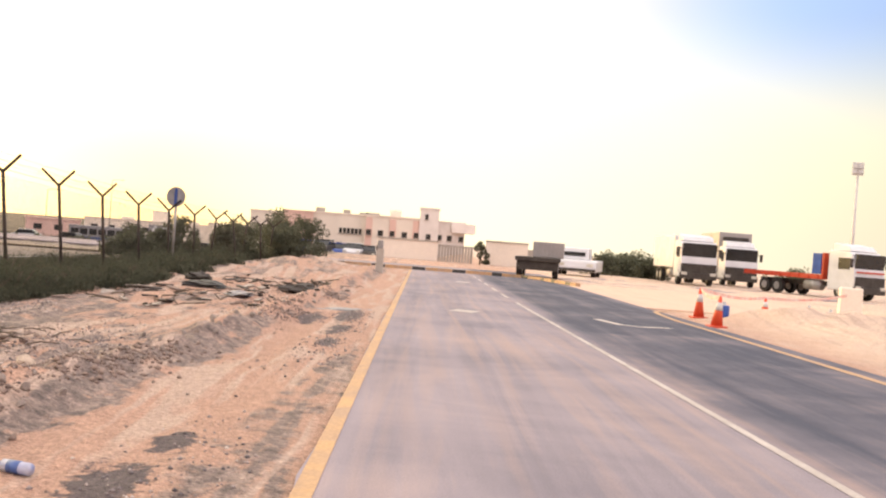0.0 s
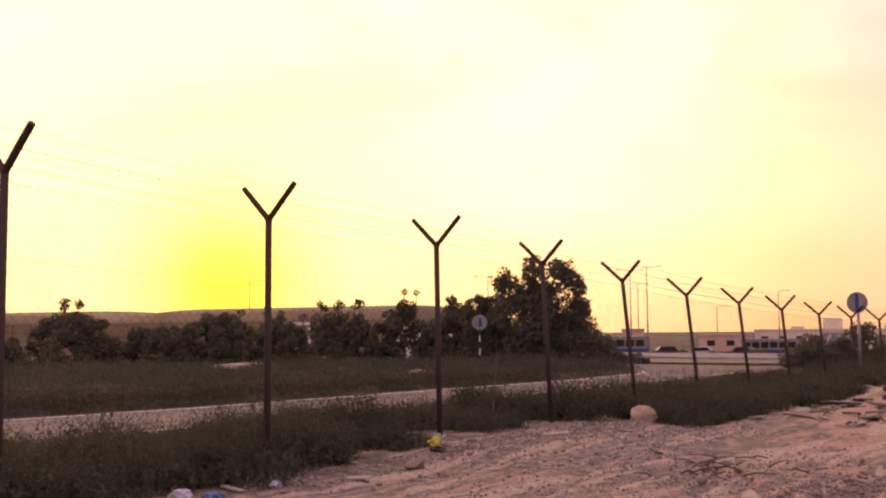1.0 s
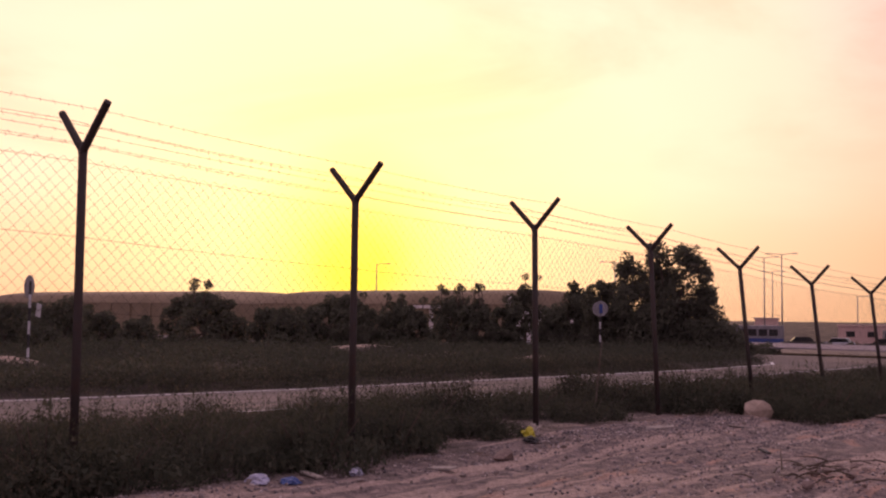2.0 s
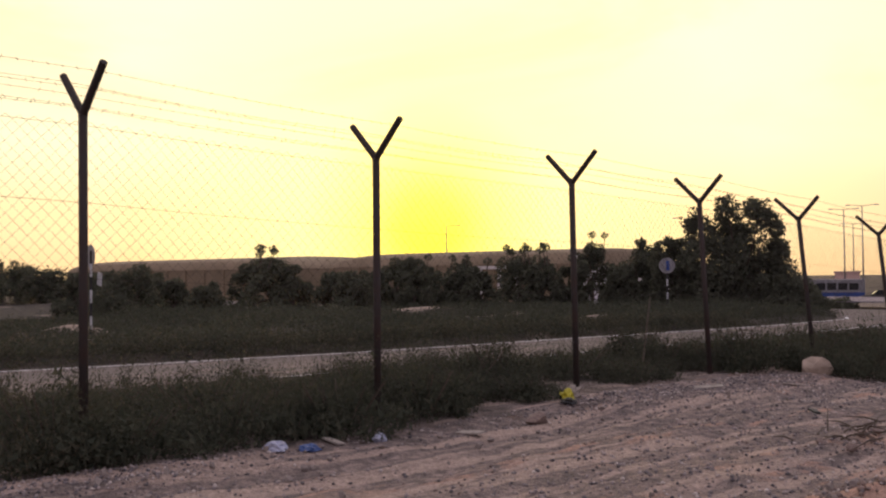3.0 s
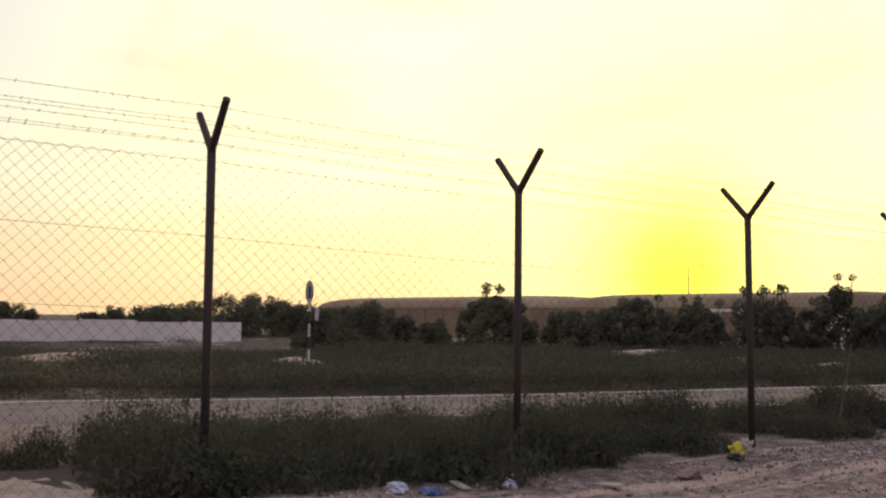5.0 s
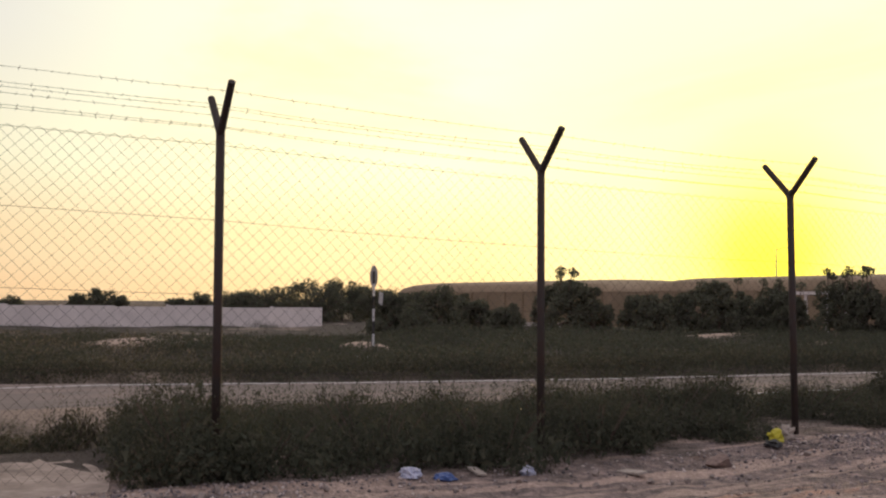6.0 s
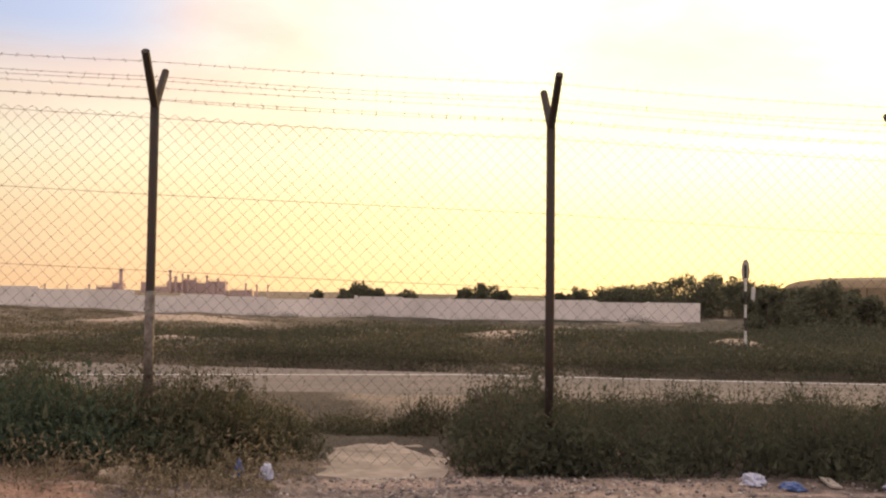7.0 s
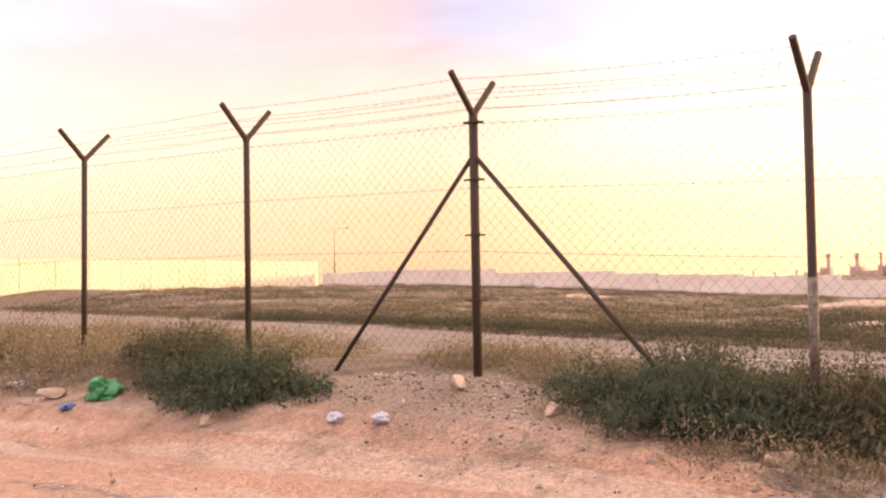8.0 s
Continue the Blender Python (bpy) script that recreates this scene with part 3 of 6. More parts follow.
for k, (y, x, zf, lean) in enumerate(POSTS):
    foot_z = float(ground_z(x, y)) - 0.12
    h = zf - foot_z
    away = math.sin(radians(lean))
    foot = Vector((x + away * h, y, foot_z))
    fork = Vector((x, y, zf))
    tops.append((foot, fork))
    s = Shape()
    r = 0.043 if abs(y + 3.05) < 0.1 else 0.036
    s.tube(foot, fork, r, r, 10)
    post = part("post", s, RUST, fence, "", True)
    for sgn in (1, -1):
        a = Shape()
        tip = fork + Vector((sgn * ARM - away * RISE, 0, RISE))
        a.tube(fork - Vector((sgn * 0.02, 0, 0.03)), tip, 0.033, 0.031, 8)
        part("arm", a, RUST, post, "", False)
    if abs(y) < 0.1:
        b = Shape().tube(foot + (fork - foot) * 0.20, foot + (fork - foot) * 0.49, r + 0.003, r + 0.003, 10)
        part("flaked_coating", b, BARE, post, "pale flaked coating", True)
    if abs(y + 3.05) < 0.1:
        for sgn in (1, -1):
            run = 2.28 if sgn > 0 else 1.8
            q = Vector((x + 0.03, y + sgn * run, float(ground_z(x, y + sgn * run)) - 0.1))
            part("brace", Shape().tube(fork + Vector((0.0, sgn * 0.03, -0.42)), q, 0.024, 0.024, 8), RUST, post, "slanting steel brace", True)
        for dz in (0.08, 0.62, 1.14, 1.75):
            clamp = Shape().box((x, y, zf - dz), (0.10, 0.17, 0.014)).tube((x, y - 0.11, zf - dz), (x, y + 0.11, zf - dz), 0.008)
            part("clamp", clamp, RUST, post)

PITCH = 0.108
WR = 0.0014
wire_rng = random.Random(8)


def fence_panel(k):
    """Woven wire between two posts: two crossing families of bent wires, knuckled along the top edge."""
    (f0, t0), (f1, t1) = tops[k], tops[k + 1]
    a0, a1 = t0 - Vector((0, 0, 0.10)), t1 - Vector((0, 0, 0.10))
    length = (t1 - t0).length
    n = max(2, round(length / PITCH))
    low = (a0.z + a1.z - f0.z - f1.z) / 2 - 0.10
    rows = round(low / PITCH)
    verts, faces = [], []
    sag = wire_rng.uniform(0.0, 0.03)

    def place(u, w):
        """u along the panel 0..n, w rows down from the top."""
        q = u / n
        top = a0.lerp(a1, q)
        base = f0.lerp(f1, q)
        d = (base - top).normalized()
        return top + d * (w * PITCH) + Vector((0.012 * math.sin(u * 1.7 + w), 0, -sag * 4 * q * (1 - q)))

    def wire(p, q, r):
        d = (q - p).normalized()
        a = d.orthogonal().normalized() * r
        b = d.cross(a)
        o = len(verts)
        for c in (p, q):
            verts.extend((tuple(c + a), tuple(c - a * 0.5 + b * 0.87), tuple(c - a * 0.5 - b * 0.87)))
        for j in range(3):
            faces.append((o + j, o + (j + 1) % 3, o + 3 + (j + 1) % 3, o + 3 + j))

    seg = 4 if -7 < POSTS[k][0] < 16 else rows
    for fam in (1, -1):
        for start in range(-rows, n + rows):
            for w in range(0, rows, seg):
                u0, u1 = start + fam * w, start + fam * min(w + seg, rows)
                w0, w1 = float(w), float(min(w + seg, rows))
                if u0 == u1:
                    continue
                # clip to the bay
                lo, hi = 0.0, 1.0
                for edge, sign in ((0.0, 1), (float(n), -1)):
                    g0, g1 = sign * (u0 - edge), sign * (u1 - edge)
                    if g0 < 0 and g1 < 0:
                        lo, hi = 1.0, 0.0
                    elif g0 < 0:
                        lo = max(lo, g0 / (g0 - g1))
                    elif g1 < 0:
                        hi = min(hi, g0 / (g0 - g1))
                if hi - lo < 0.01:
                    continue
                wire(place(u0 + (u1 - u0) * lo, w0 + (w1 - w0) * lo), place(u0 + (u1 - u0) * hi, w0 + (w1 - w0) * hi), WR)
    # knuckles standing above the top edge
    for j in range(n):
        wire(place(j, 0), place(j + 0.5, -0.35), WR * 1.2)
        wire(place(j + 0.5, -0.35), place(j + 1, 0), WR * 1.2)
    return from_arrays("mesh_panel", verts, faces, WIRE)


for k in range(len(POSTS) - 1):
    if POSTS[k][0] < 40:
        part("mesh_panel", fence_panel(k), WIRE, fence)


def strand(offset_fn, barbs, name, r):
    """A wire through all posts, sagging a little in every bay; barbed where asked."""
    s = Shape()
    for k in range(len(tops) - 1):
        p, q = offset_fn(k), offset_fn(k + 1)
        sag = wire_rng.uniform(0.008, 0.03) if barbs else wire_rng.uniform(0.0, 0.015)
        pts = [p.lerp(q, j / 6) + Vector((0, 0, -sag * 4 * (j / 6) * (1 - j / 6))) for j in range(7)]
        for a, b in zip(pts, pts[1:]):
            s.tube(a, b, r, r, 3, False)
        if barbs and POSTS[k][0] < 34:
            n = int((q - p).length / 0.11)
            for j in range(n):
                c = p.lerp(q, (j + 0.5) / n)
                c = c + Vector((0, 0, -sag * 4 * ((j + 0.5) / n) * (1 - (j + 0.5) / n)))
                w = wire_rng.uniform(0, 6.28)
                d = Vector((math.cos(w), 0.5, math.sin(w))) * 0.016
                s.tube(c - d, c + d, 0.0024, 0.0024, 3, False)
    part(name, s, WIRE, fence)


for sgn in (1, -1):
    for share in (0.77, 0.43, 0.08):
        strand(lambda k, g=sgn, h=share: tops[k][1] + Vector((g * ARM * h, 0, RISE * h + 0.02)), True, "barbed_wire", 0.0017)
for down in (0.10, 0.70, 1.29, 1.88):
    strand(lambda k, d=down: tops[k][1].lerp(tops[k][0], d / (tops[k][1] - tops[k][0]).length) + Vector((0.02, 0, 0)), False, "line_wire", 0.0019)


# ---- plants ----
def leaves(rng, centres, radii, count, size, long=1.0, up=0.3):
    """Quads scattered through ellipsoid clumps, denser towards their skin."""
    centres, radii = np.asarray(centres, float), np.asarray(radii, float)
    pick = rng.choice(len(centres), count, p=radii[:, 0] ** 2 / (radii[:, 0] ** 2).sum())
    d = rng.normal(size=(count, 3))
    d /= np.linalg.norm(d, axis=1)[:, None]
    pos = centres[pick] + d * radii[pick] * (rng.uniform(0.25, 1.0, count) ** 0.45)[:, None]
    a = rng.normal(size=(count, 3)) + np.array([0, 0, up])
    a /= np.linalg.norm(a, axis=1)[:, None]
    b = np.cross(a, rng.normal(size=(count, 3)))
    b /= np.linalg.norm(b, axis=1)[:, None] + 1e-9
    s = size * rng.uniform(0.6, 1.4, count)[:, None]
    a, b = a * s * long, b * s * 0.5
    v = np.stack([pos - a * 0.5, pos + b * 0.5, pos + a * 0.5, pos - b * 0.5], 1).reshape(-1, 3)
    f = np.arange(count * 4).reshape(-1, 4)
    return v, f


def slips(rng, pos, way, size, slim):
    """Small pointed leaves, one triangle each, at the given places."""
    n = len(pos)
    a = rng.normal(size=(n, 3)) + np.asarray(way)
    a /= np.linalg.norm(a, axis=1)[:, None]
    b = np.cross(a, rng.normal(size=(n, 3)))
    b /= np.linalg.norm(b, axis=1)[:, None] + 1e-9
    k = size * rng.uniform(0.5, 1.5, n)[:, None]
    return np.stack([pos - a * k * 0.5 + b * k * slim, pos - a * k * 0.5 - b * k * slim, pos + a * k * 0.6], 1).reshape(-1, 3)


def shrub_mesh(seed, w, h, count, coarse=1.0):
    """A saltbush: a dense core of twigs under fine leaves, with thin ragged shoots on top."""
    rng = np.random.RandomState(seed)
    lobes = 30
    a, q = rng.uniform(0, 6.28, lobes), np.sqrt(rng.uniform(0, 1, lobes))
    tall = h * (1 - 0.6 * q ** 2) * rng.uniform(0.5, 1.08, lobes)
    centre = np.stack([q * w * 0.46 * np.cos(a), q * w * 0.46 * np.sin(a), tall * 0.45], -1)
    radius = np.stack([0.13 * w + 0 * tall, 0.13 * w + 0 * tall, tall * 0.55], -1)

    def fill(n, low, high):
        pick = rng.randint(0, lobes, n)
        d = rng.normal(size=(n, 3))
        d /= np.linalg.norm(d, axis=1)[:, None]
        return centre[pick] + d * radius[pick] * rng.uniform(low, high, n)[:, None] * rng.choice([1.0, 1.0, 1.0, 1.18], n)[:, None]

    core = slips(rng, fill(int(count * 0.5), 0.3, 0.82), (0, 0, 0.5), 0.06 * coarse, 0.28)
    skin = slips(rng, fill(int(count * 1.8), 0.75, 1.05), (0, 0, 0.8), 0.028 * coarse, 0.20)
    n = 70
    a, q = rng.uniform(0, 6.28, n), np.sqrt(rng.uniform(0, 1, n))
    top = h * rng.choice([1.0, 1.0, 1.25], n) * rng.uniform(0.75, 1.3, n) * (1 - 0.5 * q ** 2)
    lean = rng.normal(0, 0.2, (n, 2))
    u = np.linspace(0.45, 1.0, 14)
    px = (q * w * 0.45 * np.cos(a))[:, None] + lean[:, :1] * u * top[:, None]
    py = (q * w * 0.45 * np.sin(a))[:, None] + lean[:, 1:] * u * top[:, None]
    shoot = np.stack([px, py, top[:, None] * u], -1).reshape(-1, 3) + rng.normal(0, 0.008, (n * 14, 3))
    shoots = slips(rng, shoot, (0, 0, 1.0), 0.026, 0.2)
    v = np.concatenate([core, skin, shoots])
    return from_arrays("foliage", v, np.arange(len(v)).reshape(-1, 3), SHRUB)


def stem_mesh(seed, w, h):
    rng = random.Random(seed)
    s = Shape()
    for _ in range(9):
        a, r = rng.uniform(0, 6.28), w * 0.3
        s.tube((0.05 * math.cos(a), 0.05 * math.sin(a), -0.05), (r * math.cos(a), r * math.sin(a), h * 0.7), 0.012, 0.004, 4, False)
    return s.mesh("rootstock", BARK)


shrub_kinds = [(shrub_mesh(30 + k, w, h, c), stem_mesh(50 + k, w, h)) for k, (w, h, c) in enumerate(((1.6, 0.58, 2800), (1.3, 0.50, 2200), (2.0, 0.66, 3800), (1.4, 0.74, 3000)))]
far_shrubs = [(shrub_mesh(30 + k, w, h, c, 1.7), shrub_kinds[k][1]) for k, (w, h, c) in enumerate(((1.6, 0.58, 980), (1.3, 0.50, 780), (2.0, 0.66, 1300), (1.4, 0.74, 1050)))]
BROWN_SHRUB = leaf_material("browning_saltbush_leaves", (0.05, 0.056, 0.034), (0.105, 0.100, 0.064), (0.19, 0.158, 0.11))
for leafy, stem in shrub_kinds[:4]:
    turned = leafy.copy()
    turned.materials[0] = BROWN_SHRUB
    shrub_kinds.append((turned, stem))
GREEN_SHRUB = leaf_material("green_saltbush_leaves", (0.040, 0.062, 0.044), (0.085, 0.112, 0.074), (0.14, 0.145, 0.09))
for leafy, stem in shrub_kinds[:4]:
    turned = leafy.copy()
    turned.materials[0] = GREEN_SHRUB
    shrub_kinds.append((turned, stem))
plant_rng = random.Random(21)


def shrub(x, y, kind, size, label="dark grey-green saltbush growing along the wire fence"):
    ob = thing("shrub", (x, y, float(ground_z(x, y)) - 0.03), label, "shrub", "shrubs along the fence", yaw=plant_rng.uniform(0, 360))
    ob.scale = (size, size, size * plant_rng.uniform(0.8, 1.32))
    leafy, stem = far_shrubs[kind] if y > 16 and kind < 4 else shrub_kinds[kind]
    part("foliage", leafy, SHRUB, ob)
    part("rootstock", stem, BARK, ob)
    return ob


y = 2.9
while y < 52:
    for lane in (-0.25, -1.1, -2.0, -2.9):
        if lane < -2.5 and y > 16 or lane < -1.5 and y > 30:
            continue
        if plant_rng.random() < (0.97 if lane > -1.2 else 0.85):
            big = 0.86 if lane < -1.5 else 1.0
            shrub(lane + plant_rng.uniform(-0.25, 0.25) + 0.05 * max(0, min(8, y - 9)), y + plant_rng.uniform(-0.4, 0.4), plant_rng.randrange(4), (big - 0.022 * max(0, min(10, y - 9)) + 0.12 * max(0, min(1, (9 - y) / 4))) * (plant_rng.uniform(0.72, 1.02) if y < 12 else plant_rng.uniform(0.5, 1.3)))
    y += 0.95
for k in range(10):
    y = 13.9 + 0.75 * k + plant_rng.uniform(-0.2, 0.2)
    for x in (0.75 + 0.09 * k, 1.35 + 0.085 * k):
        shrub(x + plant_rng.uniform(-0.15, 0.15), y, plant_rng.randrange(4), plant_rng.uniform(0.62, 0.85))
for k in range(12):
    y = 21.6 + 1.25 * k + plant_rng.uniform(-0.3, 0.3)
    for x in (0.9, 1.6):
        shrub(x + plant_rng.uniform(-0.2, 0.2), y, plant_rng.randrange(4), plant_rng.uniform(0.66, 0.95))
# thinner, drier growth where the gap opens and towards the braced post
for x, y, kind, size in ((-0.5, 0.5, 2, 0.8), (0.0, 0.35, 3, 0.95), (0.05, -0.45, 2, 0.95), (-0.9, -0.2, 3, 0.95), (0.2, -1.25, 2, 0.95), (-0.5, -1.2, 3, 0.95), (0.3, 0.05, 1, 1.0), (0.05, -1.9, 1, 0.8), (-1.5, 0.3, 0, 0.95), (0.4, -0.75, 1, 1.0), (-1.6, -1.0, 0, 0.9), (-0.1, -0.1, 3, 1.05),
                         (1.0, -5.0, 3, 0.85), (0.9, -5.8, 2, 0.8), (1.3, -5.3, 0, 0.85), (0.6, -6.4, 3, 0.85), (1.1, -4.5, 1, 0.8), (0.2, -7.0, 0, 0.9), (-1.9, 3.0, 0, 0.8), (0.2, -12.5, 2, 1.0), (-0.4, -14.0, 0, 1.0), (0.5, -10.6, 1, 0.9), (-2.3, 2.3, 1, 0.75), (-2.6, 1.4, 2, 0.7), (0.05, 2.75, 1, 0.7)):
    green = -2.2 < y < -0.4 and x > -0.2 or -5.9 < y < -4.4
    shrub(x, y, kind + (8 if green else 4), size, "grey-green saltbush rooted at the foot of the fence" if green else "browning saltbush rooted at the foot of the fence")


def tree(x, y, height, width, seed, label, base=None, lumps=34, leaf=0.16, count=5200, lobes=(), yaw=0.0, shoots=0):
    """A tapered trunk, forked limbs and a ragged crown of leaf clumps; lobes (x, z, radius) shape a crown with several heads."""
    rng = np.random.RandomState(seed)
    z = float(ground_z(x, y)) - 0.05 if base is None else base
    ob = thing("tree", (x, y, z), label, "tree", "trees behind the fence", yaw=yaw)
    s = Shape()
    s.tube((0, 0, 0), (0.05, 0, height * 0.35), 0.035 * height, 0.025 * height, 8)
    centres, radii = [], []
    if lobes:
        for cx, cz, r in lobes:
            depth = rng.uniform(-0.9, 0.9)
            s.tube((0.03, 0, height * rng.uniform(0.1, 0.3)), (cx, depth, cz), 0.010 * height, 0.004 * height, 5, False)
            for _ in range(9):
                d = rng.normal(size=3)
                d /= np.linalg.norm(d)
                rad = r * rng.uniform(0.42, 0.78)
                centres.append((cx + d[0] * r * 0.66, depth + d[1] * r * 0.9, max(0.15, cz + d[2] * r * 0.66)))
                radii.append((rad, rad, rad * rng.uniform(0.8, 1.2)))
    else:
        for k in range(lumps):
            a = rng.uniform(0, 6.28)
            q = rng.uniform(0.0, 1.0)
            r = width * 0.5 * math.sqrt(rng.uniform(0.0, 1.0)) * (1.0 - 0.5 * q ** 2)
            c = (r * math.cos(a), r * math.sin(a), height * (0.07 + 0.83 * q))
            rad = width * rng.uniform(0.08, 0.175)
            centres.append(c)
            radii.append((rad, rad, rad * rng.uniform(0.8, 1.3)))
            if k < 12:
                s.tube((0.03, 0, height * rng.uniform(0.15, 0.35)), c, 0.012 * height, 0.004 * height, 5, False)
    part("trunk", s, BARK, ob)
    v, f = leaves(rng, centres, radii, count, leaf, 1.3, 0.0)
    part("crown", from_arrays("crown", v, f, LEAF), LEAF, ob)
    for _ in range(shoots):
        root = Vector((rng.uniform(-0.3, 0.3) * width, rng.uniform(-0.2, 0.2) * width, height * 0.8))
        tip = root + Vector((rng.uniform(-0.35, 0.35), rng.uniform(-0.2, 0.2), height * 0.2 + rng.uniform(0.2, 0.6)))
        stick = part("shoot", Shape().tube(root, tip, 0.035, 0.014, 5, False), BARK, ob, "thin shoot standing over the crown")
        v, f = leaves(rng, [tuple(root.lerp(tip, 0.85))], [(0.27, 0.22, 0.20)], 80, 0.11, 1.4, 0.0)
        part("sprig", from_arrays("sprig", v, f, LEAF), LEAF, stick)
    return ob


def at_bearing(bearing, dist, eye=(7.8, 0.0)):
    """A plan point so many metres from the walk, degrees left of +y."""
    return eye[0] - dist * math.sin(radians(bearing)), eye[1] + dist * math.cos(radians(bearing))


tree(-17.42, 42.72, 5.5, 5.2, 71, "tall dark tree with a broad crown of several ragged heads", count=26000, leaf=0.18, yaw=30.8,
     lobes=((-2.15, 4.35, 0.52), (-1.75, 3.9, 0.6), (-2.1, 3.35, 0.5), (-0.5, 4.95, 0.5), (-0.55, 4.25, 0.75), (-0.5, 3.4, 0.85), (0.55, 4.95, 0.48), (0.95, 4.55, 0.6), (1.35, 3.95, 0.62), (1.75, 3.3, 0.55), (1.5, 2.75, 0.6), (0.3, 3.6, 0.8),
            (-1.3, 2.9, 0.85), (-1.95, 2.5, 0.75), (-0.2, 2.5, 1.0), (0.9, 2.3, 0.95), (1.8, 2.0, 0.8), (-2.3, 1.6, 0.8), (-1.2, 1.6, 1.0), (0.0, 1.4, 1.1), (1.2, 1.3, 1.0), (2.3, 1.2, 0.85), (2.9, 0.7, 0.65), (-2.6, 0.8, 0.8), (-1.0, 0.6, 1.0), (0.6, 0.5, 1.0), (2.0, 0.5, 0.9), (3.5, 0.45, 0.5)))

# trees in front of the long sheds: bearing, crown top in degrees over the horizon, width in metres, shoots
for k, (bearing, top, wide, shoots) in enumerate(((66.6, 0.35, 2.2, 0), (65.4, 0.4, 2.4, 0), (64.0, 0.65, 2.7, 0), (62.6, 0.45, 2.6, 0), (61.7, 0.0, 1.6, 0), (60.0, -0.12, 1.7, 0), (57.6, 1.15, 2.2, 0), (56.5, 1.30, 2.5, 5), (55.3, 0.85, 1.9, 0),
                                                  (53.0, 0.45, 2.0, 0), (51.9, 0.3, 1.9, 0), (50.9, 0.4, 1.9, 0), (49.6, 1.3, 2.2, 0), (48.5, 1.15, 1.9, 0), (47.2, 0.75, 2.1, 1), (46.0, 0.9, 2.0, 2), (44.8, 0.55, 1.7, 1), (42.5, 1.25, 2.7, 7), (41.3, 1.25, 1.7, 3),
                                                  (39.5, 1.3, 1.7, 0), (38.5, 2.05, 2.1, 2), (36.9, 0.6, 1.6, 0), (36.0, 1.2, 2.2, 0), (35.3, 2.25, 2.0, 0), (34.2, 2.4, 2.1, 0), (33.2, 0.9, 3.0, 0), (31.6, 0.4, 3.4, 0), (28.9, 0.2, 3.4, 0))):
    dist = 54 + 4 * math.sin(k * 2.3)
    x, y = at_bearing(bearing, dist)
    z0 = float(ground_z(x, y)) - 0.1
    tree(x, y, 0.88 + dist * math.tan(radians(top)) - z0, wide * 1.15, 100 + k, "dark broad-leaved tree with thin shoots over its crown" if shoots else "dark broad-leaved tree, low and dense", lumps=44, count=6000, leaf=0.15, shoots=shoots)
for k, (bearing, top, wide) in enumerate(((93.2, 0.05, 1.8), (91.5, 0.25, 2.4), (90.7, 0.6, 3.2), (89.9, 0.25, 2.2), (88.2, 0.05, 3.0), (84.8, 0.25, 2.6), (83.7, 0.55, 3.0), (82.8, 0.15, 2.2), (78.6, 0.3, 2.8), (77.1, 0.35, 3.4), (76.2, 0.4, 4.0), (75.4, 0.5, 4.4), (74.2, 0.75, 4.6),
                                          (72.9, 1.15, 4.6), (71.9, 0.85, 4.6), (70.8, 1.2, 4.6), (69.9, 0.9, 4.4), (69.0, 0.55, 4.4), (68.0, 0.5, 4.4), (79.8, 0.0, 2.4))):
    dist = 124 + 5 * math.sin(k * 1.7)
    x, y = at_bearing(bearing, dist, (8.1, 1.5))
    z0 = float(ground_z(x, y)) - 0.1
    tree(x, y, 0.88 + dist * math.tan(radians(top)) - z0, wide * 1.25, 140 + k, "distant dark tree behind the boundary wall", lumps=60, count=4200, leaf=0.26)


# ---- long sheds, boundary walls and far buildings ----
def shed(x0, x1, square=False, deep=17.0, foot=-1.95, top=3.28):
    """A long low shed whose front lies 70 m off, square to the bearing of 10 degrees: sheeted wall, rounded eaves, hipped roof ends."""
    ob = thing("long_shed", (7.76, 0, 0), "long low tan shed with a rounded sheet roof", "shed", "sheds in the distance", yaw=10)
    eave = foot + (top - foot) * 0.74
    n, rows = 14, []
    for k in range(n + 1):
        a = math.pi * k / n
        rows.append((70 + deep / 2 - math.cos(a) * deep / 2, math.sin(a) ** 0.4))
    s = Shape()
    cuts = [(0.0, 0.10), (0.35, 0.42), (1.0, 0.70), (2.0, 0.88), (3.4, 0.97), (5.0, 1.0)]
    cuts = [(x0 + d, h) for d, h in cuts] + [(x1 - d * (0.12 if square else 1.0), h) for d, h in reversed(cuts)]
    for x, hip in cuts:
        s.v += [(x, yy, eave + (top - eave) * rise * hip) for yy, rise in rows]
    m = n + 1
    for j in range(len(cuts) - 1):
        s.f += [(j * m + k, (j + 1) * m + k, (j + 1) * m + k + 1, j * m + k + 1) for k in range(n)]
    s.f += [tuple(range(m)), tuple((len(cuts) - 1) * m + n - k for k in range(m))]
    part("roof", s, SHEET, ob, "", True)
    part("wall", Shape().box(((x0 + x1) / 2, 70 + deep / 2, (foot + eave) / 2), (x1 - x0 - 0.1, deep - 0.1, eave - foot)), SHEET, ob)
    for k in range(int((x1 - x0) / 3.0) + 1):
        part("wall_rib", Shape().box((x0 + 0.6 + 3.0 * k, 69.98, (foot + eave) / 2), (0.22, 0.2, eave - foot)), SHEET, ob)
    part("plinth", Shape().box(((x0 + x1) / 2, 69.93, foot + 0.35), (x1 - x0, 0.2, 0.7)), CONCRETE, ob)
    return ob


